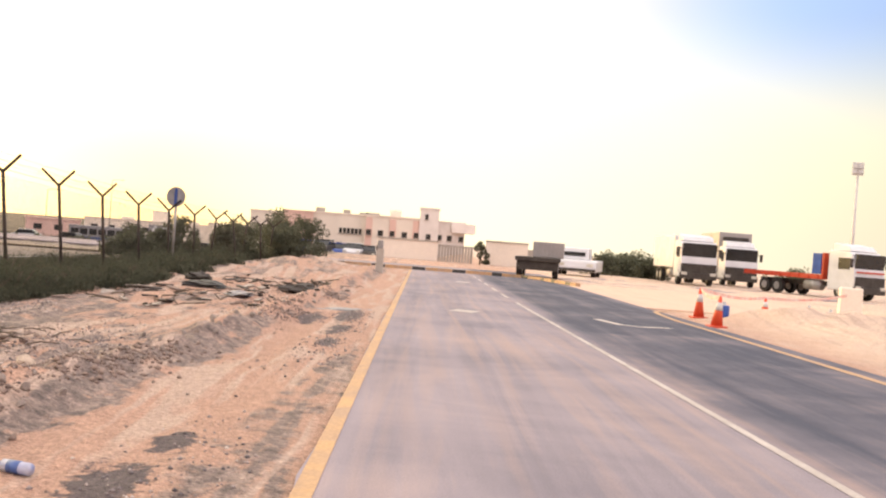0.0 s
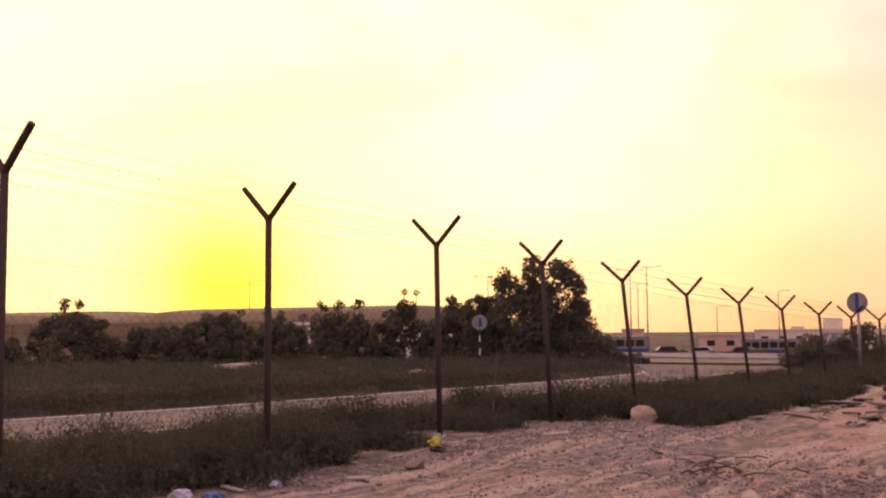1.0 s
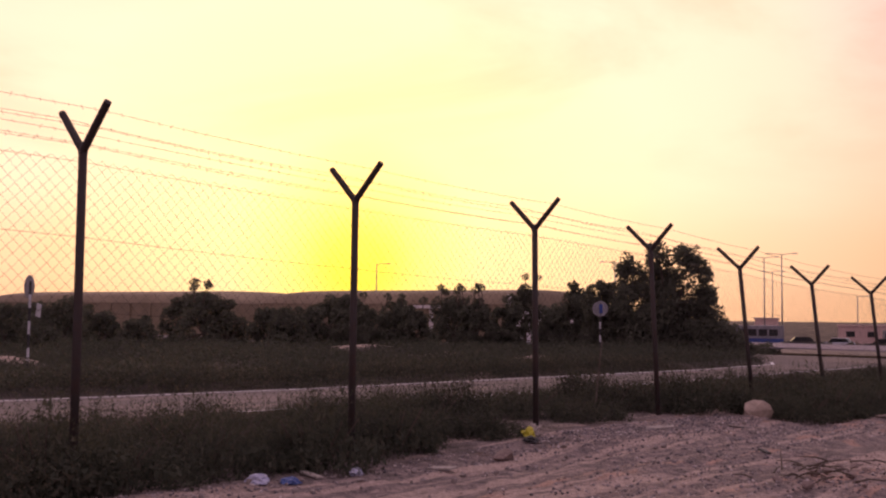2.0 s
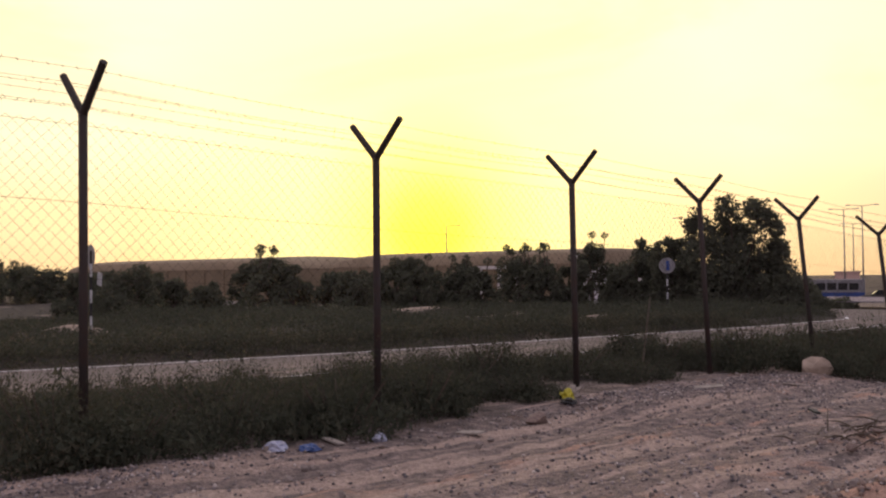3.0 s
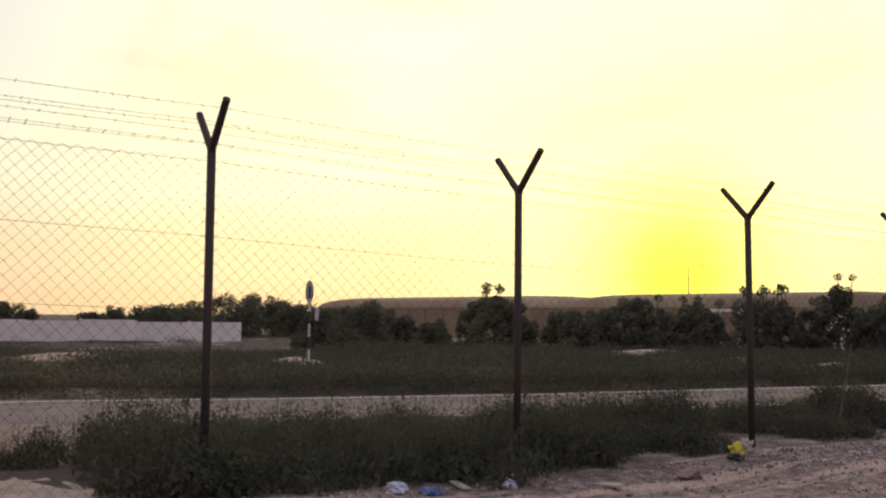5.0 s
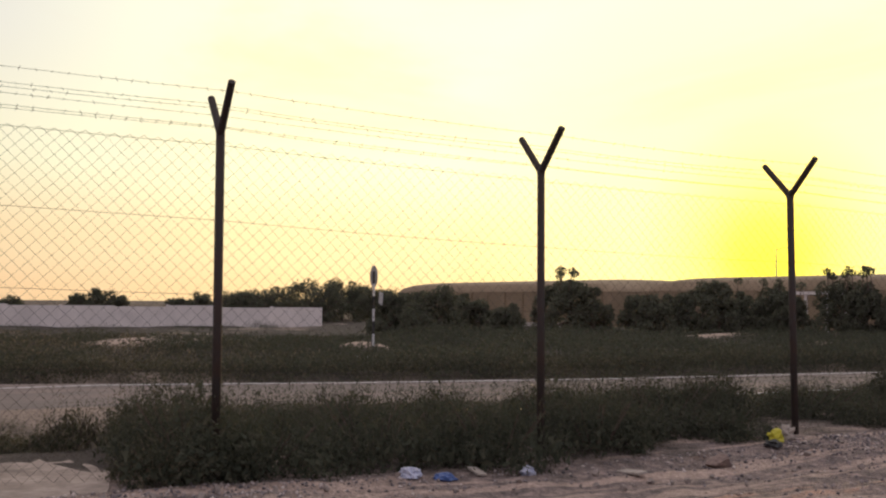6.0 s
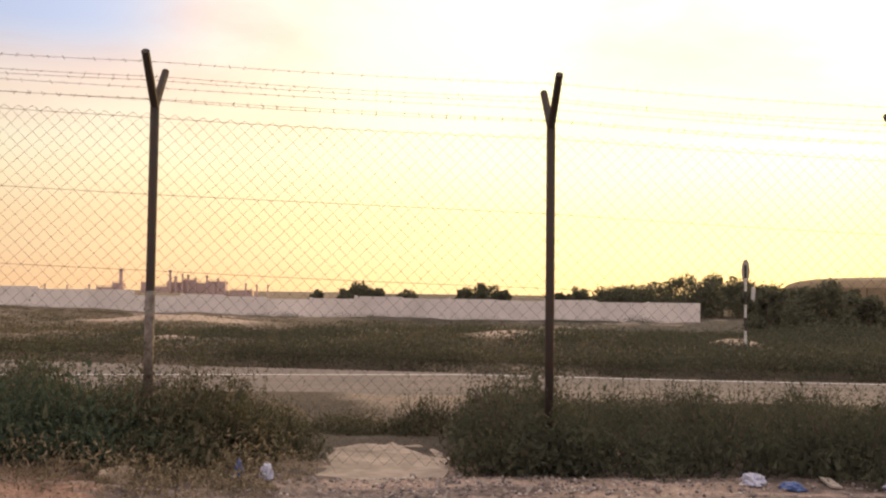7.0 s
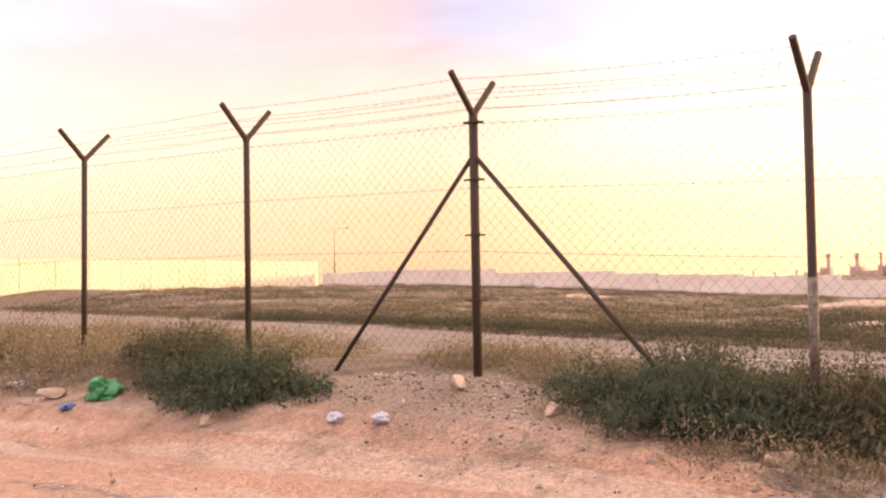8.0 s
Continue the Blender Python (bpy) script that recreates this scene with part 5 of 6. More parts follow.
def lorry(at, yaw, load, label, high=3.0):
    """A cab-over lorry; its front looks along local +y."""
    ob = thing("lorry", (*at, float(ground_z(*at)) - 0.01), label, "truck", "parked lorries", yaw=yaw)
    side = [(-1.1, 0.55), (1.05, 0.55), (1.12, 1.2), (1.05, 1.75), (0.80, 2.75), (0.55, 2.95), (-1.0, 3.0), (-1.1, 2.9)]
    part("cab", Shape().prism(side, 2.45, pose(0, 0, 0, 0, 0, 90)), TRUCK_WHITE, ob, "", False, 0.05)
    part("windscreen", Shape().box((0, 0.975, 2.22), (2.3, 0.08, 1.28), pose(0, 0.05, -0.06) @ Matrix.Translation((0, 0.975, 2.22)) @ Matrix.Rotation(radians(-14), 4, "X") @ Matrix.Translation((0, -0.975, -2.22))), GLASS, ob)
    part("grille", Shape().box((0, 1.115, 1.02), (2.36, 0.13, 0.86)), CHASSIS, ob, "", False, 0.02)
    part("bumper", Shape().box((0, 1.12, 0.62), (2.48, 0.24, 0.42)), CHASSIS, ob, "", False, 0.04)
    part("sun_visor", Shape().box((0, 1.0, 2.78), (2.2, 0.28, 0.10)), CHASSIS, ob, "", False, 0.02)
    part("roof_deflector", Shape().prism([(-0.9, 2.98), (0.55, 2.98), (0.25, 3.3), (-0.9, 3.45)], 2.1, pose(0, 0, 0, 0, 0, 90)), TRUCK_WHITE, ob, "", False, 0.04)
    for sgn in (1, -1):
        part("headlight", Shape().box((sgn * 0.98, 1.18, 0.78), (0.4, 0.16, 0.2)), LENS, ob, "", False, 0.02)
        part("side_window", Shape().box((sgn * 1.225, 0.2, 2.2), (0.03, 0.95, 0.7)), GLASS, ob)
        mirror = part("mirror", Shape().box((sgn * 1.45, 1.0, 2.25), (0.2, 0.12, 0.55)), CHASSIS, ob, "", False, 0.02)
        part("mirror_arm", Shape().tube((sgn * 1.2, 0.9, 2.45), (sgn * 1.45, 1.0, 2.45), 0.03), CHASSIS, mirror)
        wheel(ob, sgn * 1.05, -0.05)
        wheel(ob, sgn * 1.05, -5.6)
        wheel(ob, sgn * 1.05, -6.8)
    part("chassis", Shape().box((0, -4.2, 0.85), (0.9, 7.6, 0.3)), CHASSIS, ob)
    part("fuel_tank", Shape().tube((0.95, -1.8, 0.75), (0.95, -3.1, 0.75), 0.33, 0.33, 14), STEEL, ob, "", True)
    if load == "box":
        part("box_body", Shape().box((0, -4.8, 1.1 + (high - 1.1) / 2), (2.5, 6.9, high - 1.1)), TRUCK_WHITE, ob, "plain white box body", False, 0.04)
    elif load == "tall":
        part("box_body", Shape().box((0, -4.8, 1.1 + (high - 1.1) / 2), (2.5, 6.9, high - 1.1)), GREY_BOX, ob, "tall grey box body", False, 0.04)
        part("refrigerator", Shape().box((0, -1.25, 3.3), (1.9, 0.35, 0.9)), CHASSIS, ob, "dark cooling unit", False, 0.03)
    else:
        part("flatbed", Shape().box((0, -5.2, 1.27), (2.5, 7.4, 0.30)), TRUCK_RED, ob, "red steel flatbed", False, 0.02)
        for k in range(9):
            part("bed_rib", Shape().box((1.26, -1.9 - 0.85 * k, 1.27), (0.06, 0.1, 0.32)), TRUCK_RED, ob)
        part("headboard", Shape().box((0, -1.55, 2.05), (2.5, 0.16, 1.5)), TRUCK_RED, ob, "red headboard", False, 0.02)
        part("locker", Shape().box((0.7, -2.15, 2.1), (0.95, 0.75, 1.3)), TRUCK_BLUE, ob, "blue steel locker", False, 0.03)
        part("stripe", Shape().box((0, 1.135, 1.72), (2.2, 0.03, 0.10)), TRUCK_RED, ob, "red stripe over the grille")
    return ob


lorry((26.75, 67.3), 178, "box", "white box lorry parked on the sand", 3.35)
lorry((32.0, 74.7), 176, "tall", "white cab lorry with a tall grey box", 4.1)
lorry((34.85, 60.2), -158, "flat", "white cab lorry with a red flatbed")

trailer = thing("semi_trailer", (14.9, 57.2, -0.6), "dark trailer carrying a grey container", "trailer", yaw=172)
part("bed", Shape().box((0, 0, 1.05), (2.5, 6.5, 0.22)), CHASSIS, trailer, "", False, 0.02)
part("container", Shape().box((-0.55, 1.2, 1.6), (1.75, 2.6, 0.88)), GREY_BOX, trailer, "grey ribbed container", False, 0.03)
for k in range(8):
    part("container_rib", Shape().box((-1.35 + 0.22 * k, 2.52, 1.6), (0.08, 0.05, 0.8)), GREY_BOX, trailer)
part("rear_frame", Shape().box((0, 3.0, 0.72), (2.3, 0.2, 0.55)), CHASSIS, trailer)
for sgn in (1, -1):
    for y in (2.4, 1.2, -2.2):
        wheel(trailer, sgn * 1.0, y, 0.48)

van = thing("service_truck", (19.3, 70.5, -0.6), "low white service truck with a flat front", "truck", yaw=165)
part("body", Shape().prism([(-2.6, 0.35), (2.2, 0.35), (2.3, 0.6), (2.2, 1.05), (0.6, 1.15), (-2.6, 1.15)], 2.9, pose(0, 0, 0, 0, 0, 90)), TRUCK_WHITE, van, "", False, 0.05)
part("cabin", Shape().prism([(-1.8, 1.15), (0.5, 1.15), (0.2, 1.95), (-1.7, 2.0)], 2.0, pose(0.3, 0, 0, 0, 0, 90)), TRUCK_WHITE, van, "", False, 0.05)
part("windscreen", Shape().box((0.3, 0.42, 1.55), (1.5, 0.06, 0.28)), GLASS, van)
for sgn in (1, -1):
    part("headlight", Shape().box((sgn * 1.0, 2.27, 0.8), (0.45, 0.08, 0.22)), LENS, van, "", False, 0.02)
    wheel(van, sgn * 1.2, 1.4, 0.42)
    wheel(van, sgn * 1.2, -1.6, 0.42)
part("bumper", Shape().box((0, 2.28, 0.45), (2.8, 0.12, 0.16)), CHASSIS, van)


def car(at, yaw, mat, label, size=1.0):
    ob = thing("car", (*at, float(ground_z(*at)) + 0.01), label, "car", "cars by the gate", yaw=yaw)
    part("body", Shape().prism([(-2.1, 0.3), (2.1, 0.3), (2.15, 0.6), (1.9, 0.82), (0.9, 0.92), (-2.0, 0.95), (-2.15, 0.7)], 1.75, pose(0, 0, 0, 0, 0, 90)), mat, ob, "", False, 0.05)
    part("cabin", Shape().prism([(-1.8, 0.92), (0.95, 0.92), (0.35, 1.42), (-1.3, 1.45)], 1.55, pose(0, 0, 0, 0, 0, 90)), GLASS, ob, "", False, 0.05)
    part("roof", Shape().box((0, -0.45, 1.46), (1.5, 1.7, 0.06)), mat, ob, "", False, 0.02)
    for sgn in (1, -1):
        part("headlight", Shape().box((sgn * 0.65, 2.12, 0.65), (0.35, 0.08, 0.15)), LENS, ob)
        wheel(ob, sgn * 0.8, 1.3, 0.32, 0.2)
        wheel(ob, sgn * 0.8, -1.3, 0.32, 0.2)


for bearing, dist, turn, mat, label in ((5.6, 103, 170, CHASSIS, "dark car in the row before the building"), (4.7, 105, 184, TRUCK_BLUE, "blue car in the row before the building"), (3.85, 104, 176, TRUCK_WHITE, "white car in the row before the building"), (3.1, 105, 182, CHASSIS, "dark saloon car in the row before the building"), (6.6, 104, 175, TRUCK_BLUE, "blue car at the end of the row")):
    car(at_bearing(bearing, dist, (8.1, -2.0)), turn, mat, label)


def parked_trailer(bearing, dist, wide, label):
    x, y = at_bearing(bearing, dist, (7.6, -1.47))
    ob = thing("bus", (x, y, float(ground_z(x, y)) - 0.02), label, "bus", "buses in the yard", yaw=bearing)
    part("body", Shape().box((0, 0, 1.65), (wide, 2.5, 2.4)), SIGN_GREY, ob, "", False, 0.1)
    part("stripe", Shape().box((0, -1.26, 0.95), (wide - 0.2, 0.03, 0.5)), SIGN_BLUE, ob, "blue stripe")
    for k in range(int(wide / 1.3)):
        part("window", Shape().box((-wide / 2 + 0.9 + 1.28 * k, -1.26, 1.95), (1.05, 0.04, 0.85)), GLASS, ob)
    for u in (-wide / 2 + 1.6, wide / 2 - 1.6):
        tyre = part("wheel", Shape().tube((u, -1.2, 0.48), (u, -0.9, 0.48), 0.48, 0.48, 16), TYRE, ob)
        part("rim", Shape().tube((u, -1.22, 0.48), (u, -0.9, 0.48), 0.26, 0.26, 12), STEEL, tyre)


parked_trailer(25.6, 138, 8.6, "long grey bus with a blue stripe in the yard")
parked_trailer(17.4, 160, 9.0, "grey bus standing by low buildings")
parked_trailer(28.2, 150, 7.0, "grey bus half hidden by the tree")
for bearing, dist, turn, mat, label in ((23.1, 132, 120, CHASSIS, "dark car at the edge of the yard"), (21.2, 140, 95, TRUCK_WHITE, "white car in the yard"), (19.0, 135, 80, CHASSIS, "dark car in the yard behind the fence"), (16.0, 128, 100, SIGN_GREY, "grey car in the yard behind the fence"), (14.9, 138, 90, TRUCK_WHITE, "white car by the chevron board"), (12.2, 140, 85, CHASSIS, "dark car by the low buildings")):
    car(at_bearing(bearing, dist, (7.6, -1.47)), turn, mat, label)
for k, (bearing, dist, h, w) in enumerate(((21.9, 118, 0.9, 2.4), (20.4, 120, 0.8, 3.0), (18.2, 112, 1.0, 3.4), (16.4, 105, 0.9, 3.0), (26.0, 60, 0.8, 3.2), (28.0, 58, 0.9, 3.2), (24.5, 62, 0.5, 2.2))):
    x, y = at_bearing(bearing, dist, (7.6, -1.47))
    tree(x, y, h, w, 220 + k, "low dark hedge bush at the edge of the yard", lumps=22, count=2200, leaf=0.13)

# ---- works beside the road: cones, tape, block ----
ORANGE = material("orange_plastic", (0.72, 0.085, 0.03), 0.5, grain=10, stain=2, dark=0.75)
TAPE = material("red_white_tape", (0.72, 0.30, 0.24), 0.5, grain=10, stain=5, tint=(0.75, 0.7, 0.66))


def cone(x, y, h, tilt, label):
    z = float(ground_z(x, y))
    ob = thing("traffic_cone", (x, y, z), label, "traffic cone", "cones round the works")
    part("base", Shape().box((0, 0, 0.02), (0.42, 0.42, 0.05)), ORANGE, ob, "", False, 0.012)
    part("body", Shape().tube((0, 0, 0.04), (tilt, 0, h), 0.15, 0.03, 16), ORANGE, ob, "", True)
    part("band", Shape().tube((tilt * 0.55, 0, h * 0.55), (tilt * 0.8, 0, h * 0.8), 0.094, 0.062, 16), SIGN_WHITE, ob, "white reflective band", True)
    return Vector((x + tilt, y, z + h))


c1 = at_bearing(-15.6, 27.8, (8.07, -1.9))
c2 = at_bearing(-16.6, 24.8, (8.07, -1.9))
c3 = at_bearing(-19.0, 33.0, (8.07, -1.9))
t1 = cone(*c1, 0.80, 0.0, "orange traffic cone standing on the sand")
t2 = cone(*c2, 0.74, 0.05, "orange traffic cone with a white band")
t3 = cone(*c3, 0.62, 0.0, "small orange cone holding barrier tape")
bx, by = at_bearing(-23.2, 38.5, (8.07, -1.9))
bz = float(ground_z(bx, by))
block = thing("concrete_block", (bx, by, bz - 0.05), "pale upright concrete block", "block", yaw=-15)
part("block", Shape().box((0, 0, 0.57), (0.78, 0.6, 1.14), None, 0.94), PLASTER, block, "", False, 0.05)
tape = thing("barrier_tape", (0, 0, 0), "red and white barrier tape strung between the cones", "tape")
for a, b in ((t1, t2), (t1, t3), (t3, Vector((bx, by, bz + 0.85)))):
    sh = Shape()
    for k in range(10):
        p, q = a.lerp(b, k / 10), a.lerp(b, (k + 1) / 10)
        p, q = p - Vector((0, 0, 0.5 * (k / 10) * (1 - k / 10))), q - Vector((0, 0, 0.5 * ((k + 1) / 10) * (1 - (k + 1) / 10)))
        sh.box((0, 0, 0), ((q - p).length, 0.006, 0.08), Matrix.Translation((p + q) / 2) @ (q - p).to_track_quat("X", "Z").to_matrix().to_4x4())
    part("strip", sh, TAPE, tape)
for bearing, dist, mat, label in ((-21.2, 36.0, TRUCK_BLUE, "blue plastic jug on the sand"), (-22.3, 33.0, SIGN_GREY, "grey-blue plastic jug on the sand"), (-16.9, 27.5, TRUCK_BLUE, "blue and white plastic drum by the cones")):
    x, y = at_bearing(bearing, dist, (8.07, -1.9))
    jug = thing("plastic_jug", (x, y, float(ground_z(x, y))), label, "jug", "jugs on the sand")
    part("body", Shape().tube((0, 0, 0), (0, 0, 0.32), 0.15, 0.15, 12), mat, jug, "", False, 0.03)
    part("neck", Shape().tube((0, 0, 0.3), (0, 0, 0.42), 0.06, 0.05, 10), SIGN_WHITE, jug)


# ---- stones, scrub and litter ----
def lump_mesh(name, seed, mat, rings=5, segs=9):
    """A broken stone: a rough ball with flats and corners."""
    bm = bmesh.new()
    bmesh.ops.create_icosphere(bm, subdivisions=2, radius=1.0)
    r = random.Random(seed)
    cuts = [(Vector((r.gauss(0, 1), r.gauss(0, 1), r.gauss(0, 1))).normalized(), r.uniform(0.42, 0.74)) for _ in range(11)]
    for v in bm.verts:
        for d, h in cuts:
            k = v.co.dot(d)
            if k > h:
                v.co -= d * (k - h)
        v.co *= 1 + 0.08 * noise.noise(v.co * 2.3 + Vector((seed, 0, 0)))
    me = bpy.data.meshes.new(name)
    bm.to_mesh(me)
    bm.free()
    me.materials.append(mat)
    return me


CLOD = material("hard_earth", (0.36, 0.265, 0.215), 0.95, grain=30, stain=5, vary=0.5, tint=(0.17, 0.13, 0.115))
rock_meshes = [lump_mesh("rock", k, ROCK) for k in range(4)]
stone_meshes = [lump_mesh("stone", 10 + k, STONE) for k in range(4)]


def rock(x, y, size, label, k=0):
    ob = new("rock", rock_meshes[k % 4])
    ob.matrix_basis = pose(x, y, float(ground_z(x, y)) + size[2] * 0.55, 0, 0, 40 * k) @ Matrix.Diagonal((*size, 1))
    return tagged(ob, label, "rock", "loose rocks on the verge")


rock(0.99, 13.25, (0.25, 0.20, 0.17), "pale limestone boulder at the edge of the verge", 1)
rock(1.05, 7.28, (0.17, 0.13, 0.09), "brown clod beside the shrubs", 2).data = lump_mesh("rock", 6, CLOD)
rock(1.6, -5.0, (0.16, 0.13, 0.09), "pale rock on the sand", 0)
rock(0.95, 0.02, (0.15, 0.11, 0.09), "pale flat rock beside the shrubs", 3)
rock(0.75, -1.9, (0.15, 0.10, 0.07), "pale broken slab by the fence", 0)
rock(4.95, 6.3, (0.12, 0.1, 0.08), "pinkish rock on the dirt ridge", 2)
rock(1.4, -7.6, (0.22, 0.16, 0.08), "brown flat rock on the sand", 3)
rock(0.6, -2.9, (0.18, 0.12, 0.07), "pale rock at the braced post", 1)

stone_rng = random.Random(77)
for k in range(260):
    if k < 130:
        x, y, r = stone_rng.gauss(1.15, 0.5), stone_rng.uniform(-1.5, 14), stone_rng.uniform(0.02, 0.055)
    elif k < 210:
        y = stone_rng.uniform(3, 22)
        x, r = float(ridge_x(y)) + stone_rng.gauss(-0.35, 0.3), stone_rng.uniform(0.02, 0.07)
    else:
        x, y, r = stone_rng.uniform(1.5, 7.2), stone_rng.uniform(-6, 16), stone_rng.uniform(0.015, 0.035)
    ob = new("stone", stone_meshes[k % 4])
    ob.parent = ground
    ob.matrix_basis = pose(x, y, float(ground_z(x, y)) + r * 0.35, stone_rng.uniform(0, 360), stone_rng.uniform(0, 360), 0) @ Matrix.Diagonal((r, r * stone_rng.uniform(0.6, 1), r * stone_rng.uniform(0.5, 0.9), 1))


def gravel_material():
    """Each pebble has a tone of its own, from dark flint to pale limestone."""
    m = bpy.data.materials.new("mixed_gravel")
    m.use_nodes = True
    n = Nodes(m.node_tree)
    each = n.add("ShaderNodeNewGeometry").outputs["Random Per Island"]
    col = n.ramp(each, [(0.0, (0.07, 0.062, 0.068)), (0.4, (0.19, 0.165, 0.165)), (0.85, (0.40, 0.335, 0.305)), (1.0, (0.62, 0.54, 0.48))])
    n.add("ShaderNodeOutputMaterial", (), Surface=n.add("ShaderNodeBsdfPrincipled", (), Base_Color=col, Roughness=0.9).outputs[0])
    return m


def pebbles(name, x, y, s, r, mat):
    """Small broken stones at the given places, each an uneven octahedron half sunk in the ground."""
    z = ground_z(x, y) + s * 0.3
    dirs = np.array([(1, 0, 0), (0, 1, 0), (-1, 0, 0), (0, -1, 0), (0, 0, 0.8), (0, 0, -0.8)], float)
    v = dirs[None] * r.uniform(0.6, 1.25, (len(x), 6, 1)) * s[:, None, None]
    a = r.uniform(0, 6.28, len(x))
    c, d = np.cos(a)[:, None], np.sin(a)[:, None]
    v = np.stack([v[..., 0] * c - v[..., 1] * d, v[..., 0] * d + v[..., 1] * c, v[..., 2]], -1) + np.stack([x, y, z], -1)[:, None]
    tri = np.array([(0, 1, 4), (1, 2, 4), (2, 3, 4), (3, 0, 4), (1, 0, 5), (2, 1, 5), (3, 2, 5), (0, 3, 5)])
    f = (tri[None] + 6 * np.arange(len(x))[:, None, None]).reshape(-1, 3)
    return from_arrays(name, v.reshape(-1, 3), f, mat)


def clods():
    """Broken lumps of hard earth along the ridge and in two bands of the verge."""
    r = np.random.RandomState(15)
    x = np.concatenate([r.normal(-0.22, 0.17, 5200), r.normal(3.3, 0.7, 1600), r.normal(3.2, 1.0, 1500), r.normal(4.75, 0.25, 900)])
    y = np.concatenate([r.uniform(1, 26, 5200), r.uniform(4, 14, 1600), r.uniform(15, 26, 1500), r.uniform(5.5, 9.0, 900)])
    x[:5200] += ridge_x(y[:5200])
    keep = wave(x, y * 0.5, 33, 0.9) + r.uniform(-0.4, 0.4, len(x)) > 0.1
    x, y = x[keep], y[keep]
    s = np.where(np.abs(x - ridge_x(y)) < 0.75, 1.0, 0.5) * (0.008 + 0.032 * r.uniform(0, 1, len(x)) ** 3.0)
    return pebbles("earth_clods", x, y, s, r, CLOD)


def gravel():
    """Grit and small stones, thick along the fence and in strips on the verge."""
    r = np.random.RandomState(5)
    n = 11000
    x = np.concatenate([0.45 + np.abs(r.normal(0, 0.58, n)), r.uniform(1.0, 5.2, 14000), r.normal(5.0, 0.45, 4000), r.uniform(1.2, 7.3, 4500), r.normal(6.9, 0.25, 2500), r.normal(0.6, 0.45, 2600)])
    y = np.concatenate([-0.4 + 13.4 * r.uniform(0, 1, n) , r.uniform(1.5, 14, 14000), r.uniform(1, 24, 4000), r.uniform(-9, 22, 4500), r.uniform(1.5, 20, 2500), r.uniform(-4.2, -1.2, 2600)])
    keep = (wave(x * 1.6, y * 0.3, 31, 1.0) + r.uniform(-0.5, 0.5, len(x)) > np.where(x < 1.1, -0.5, 0.1)) & (x > -0.2) & (x < 7.35)
    x, y = x[keep], y[keep]
    s = 0.004 + 0.019 * r.uniform(0, 1, len(x)) ** 3.2
    return pebbles("gravel", x, y, s, r, gravel_material())


tagged(new("gravel", gravel()), "grey and tan grit strewn over the verge", "gravel", kind="stuff")
tagged(new("earth_clods", clods()), "broken clods of brown earth along the verge", "rubble", kind="stuff")


def open_field(x, y):
    """True where no clearing keeps the scrub away."""
    out = np.ones(len(x), bool)
    for cx, cy, rx, ry in CLEARINGS:
        out &= ((x - cx) / (rx * 1.05)) ** 2 + ((y - cy) / (ry * 1.05)) ** 2 > 1
    return out


def scrub_mesh(name, xs, ys, sizes, blades, mat, seed, wide=1.0, fine=1.0):
    """Low rounded bushes: small twig and leaf faces through a flattened dome over each root."""
    r = np.random.RandomState(seed)
    n = len(xs)
    m = n * blades
    cx, cy, cs = np.repeat(xs, blades), np.repeat(ys, blades), np.repeat(sizes, blades)
    tall = np.repeat(r.uniform(0.55, 1.0, n), blades)
    a, q, w = r.uniform(0, 6.28, m), np.sqrt(r.uniform(0, 1, m)), r.uniform(0, 1, m) ** 0.6
    px, py = cx + np.cos(a) * q * cs * wide, cy + np.sin(a) * q * cs * wide
    dome = np.sqrt(np.maximum(0.04, 1 - q * q))
    pz = ground_z(px, py) - 0.03 + w * dome * cs * tall * r.uniform(0.75, 1.15, m)
    u = r.normal(size=(m, 3)) + np.array([0, 0, 0.9])
    u /= np.linalg.norm(u, axis=1)[:, None]
    v = np.cross(u, r.normal(size=(m, 3)))
    v /= np.linalg.norm(v, axis=1)[:, None] + 1e-9
    big = fine * (0.03 + 0.075 * cs) * r.uniform(0.5, 1.2, m)
    c = np.stack([px, py, pz], -1)
    u, v = u * big[:, None] * 0.75, v * big[:, None] * 0.28
    verts = np.stack([c - u + v, c - u - v, c + u], 1).reshape(-1, 3)
    return from_arrays(name, verts, np.arange(len(verts)).reshape(-1, 3), mat)


r = np.random.RandomState(9)
n = 5200
fy = r.uniform(-70, 12, n)
fx = inner_far(fy) - 0.7 - 66 * r.uniform(0, 1, n) ** 1.3
ok = (wave(fx, fy, 41, 7.0) + 0.5 * wave(fx, fy, 42, 2.0) > -0.55) & (fy < 9) & open_field(fx, fy)
fx, fy = fx[ok], fy[ok]
tagged(new("scrub", scrub_mesh("scrub", fx, fy, np.where(fx < -38, np.where(fy < -20, 0.9, 0.6), 1.0) * r.uniform(0.22, 0.62, len(fx)), 84, SCRUB, 12, 1.5)), "low dry grey-green scrub over the open field", "scrub", kind="stuff")
n = 3000
fy = -10 + 50 * r.uniform(0, 1, n)
fx = inner_far(fy) - 0.5 - 38 * r.uniform(0, 1, n) ** 1.3
ok = (wave(fx, fy, 43, 5.0) > -0.95 + 0.09 * (8 - fy) * (fy < 8)) & open_field(fx, fy)
fx, fy = fx[ok], fy[ok]
tagged(new("scrub", scrub_mesh("scrub", fx, fy, np.where(fx < -34, 0.6, 1.0) * r.uniform(0.35, 0.72, len(fx)), 150, SHRUB, 13, 1.5)), "dark scrub round the trees and signs", "scrub", kind="stuff")
fy = r.uniform(-34, 30, 620)
fx = inner_far(fy) - 0.55 - 1.9 * r.uniform(0, 1, 620) ** 1.5
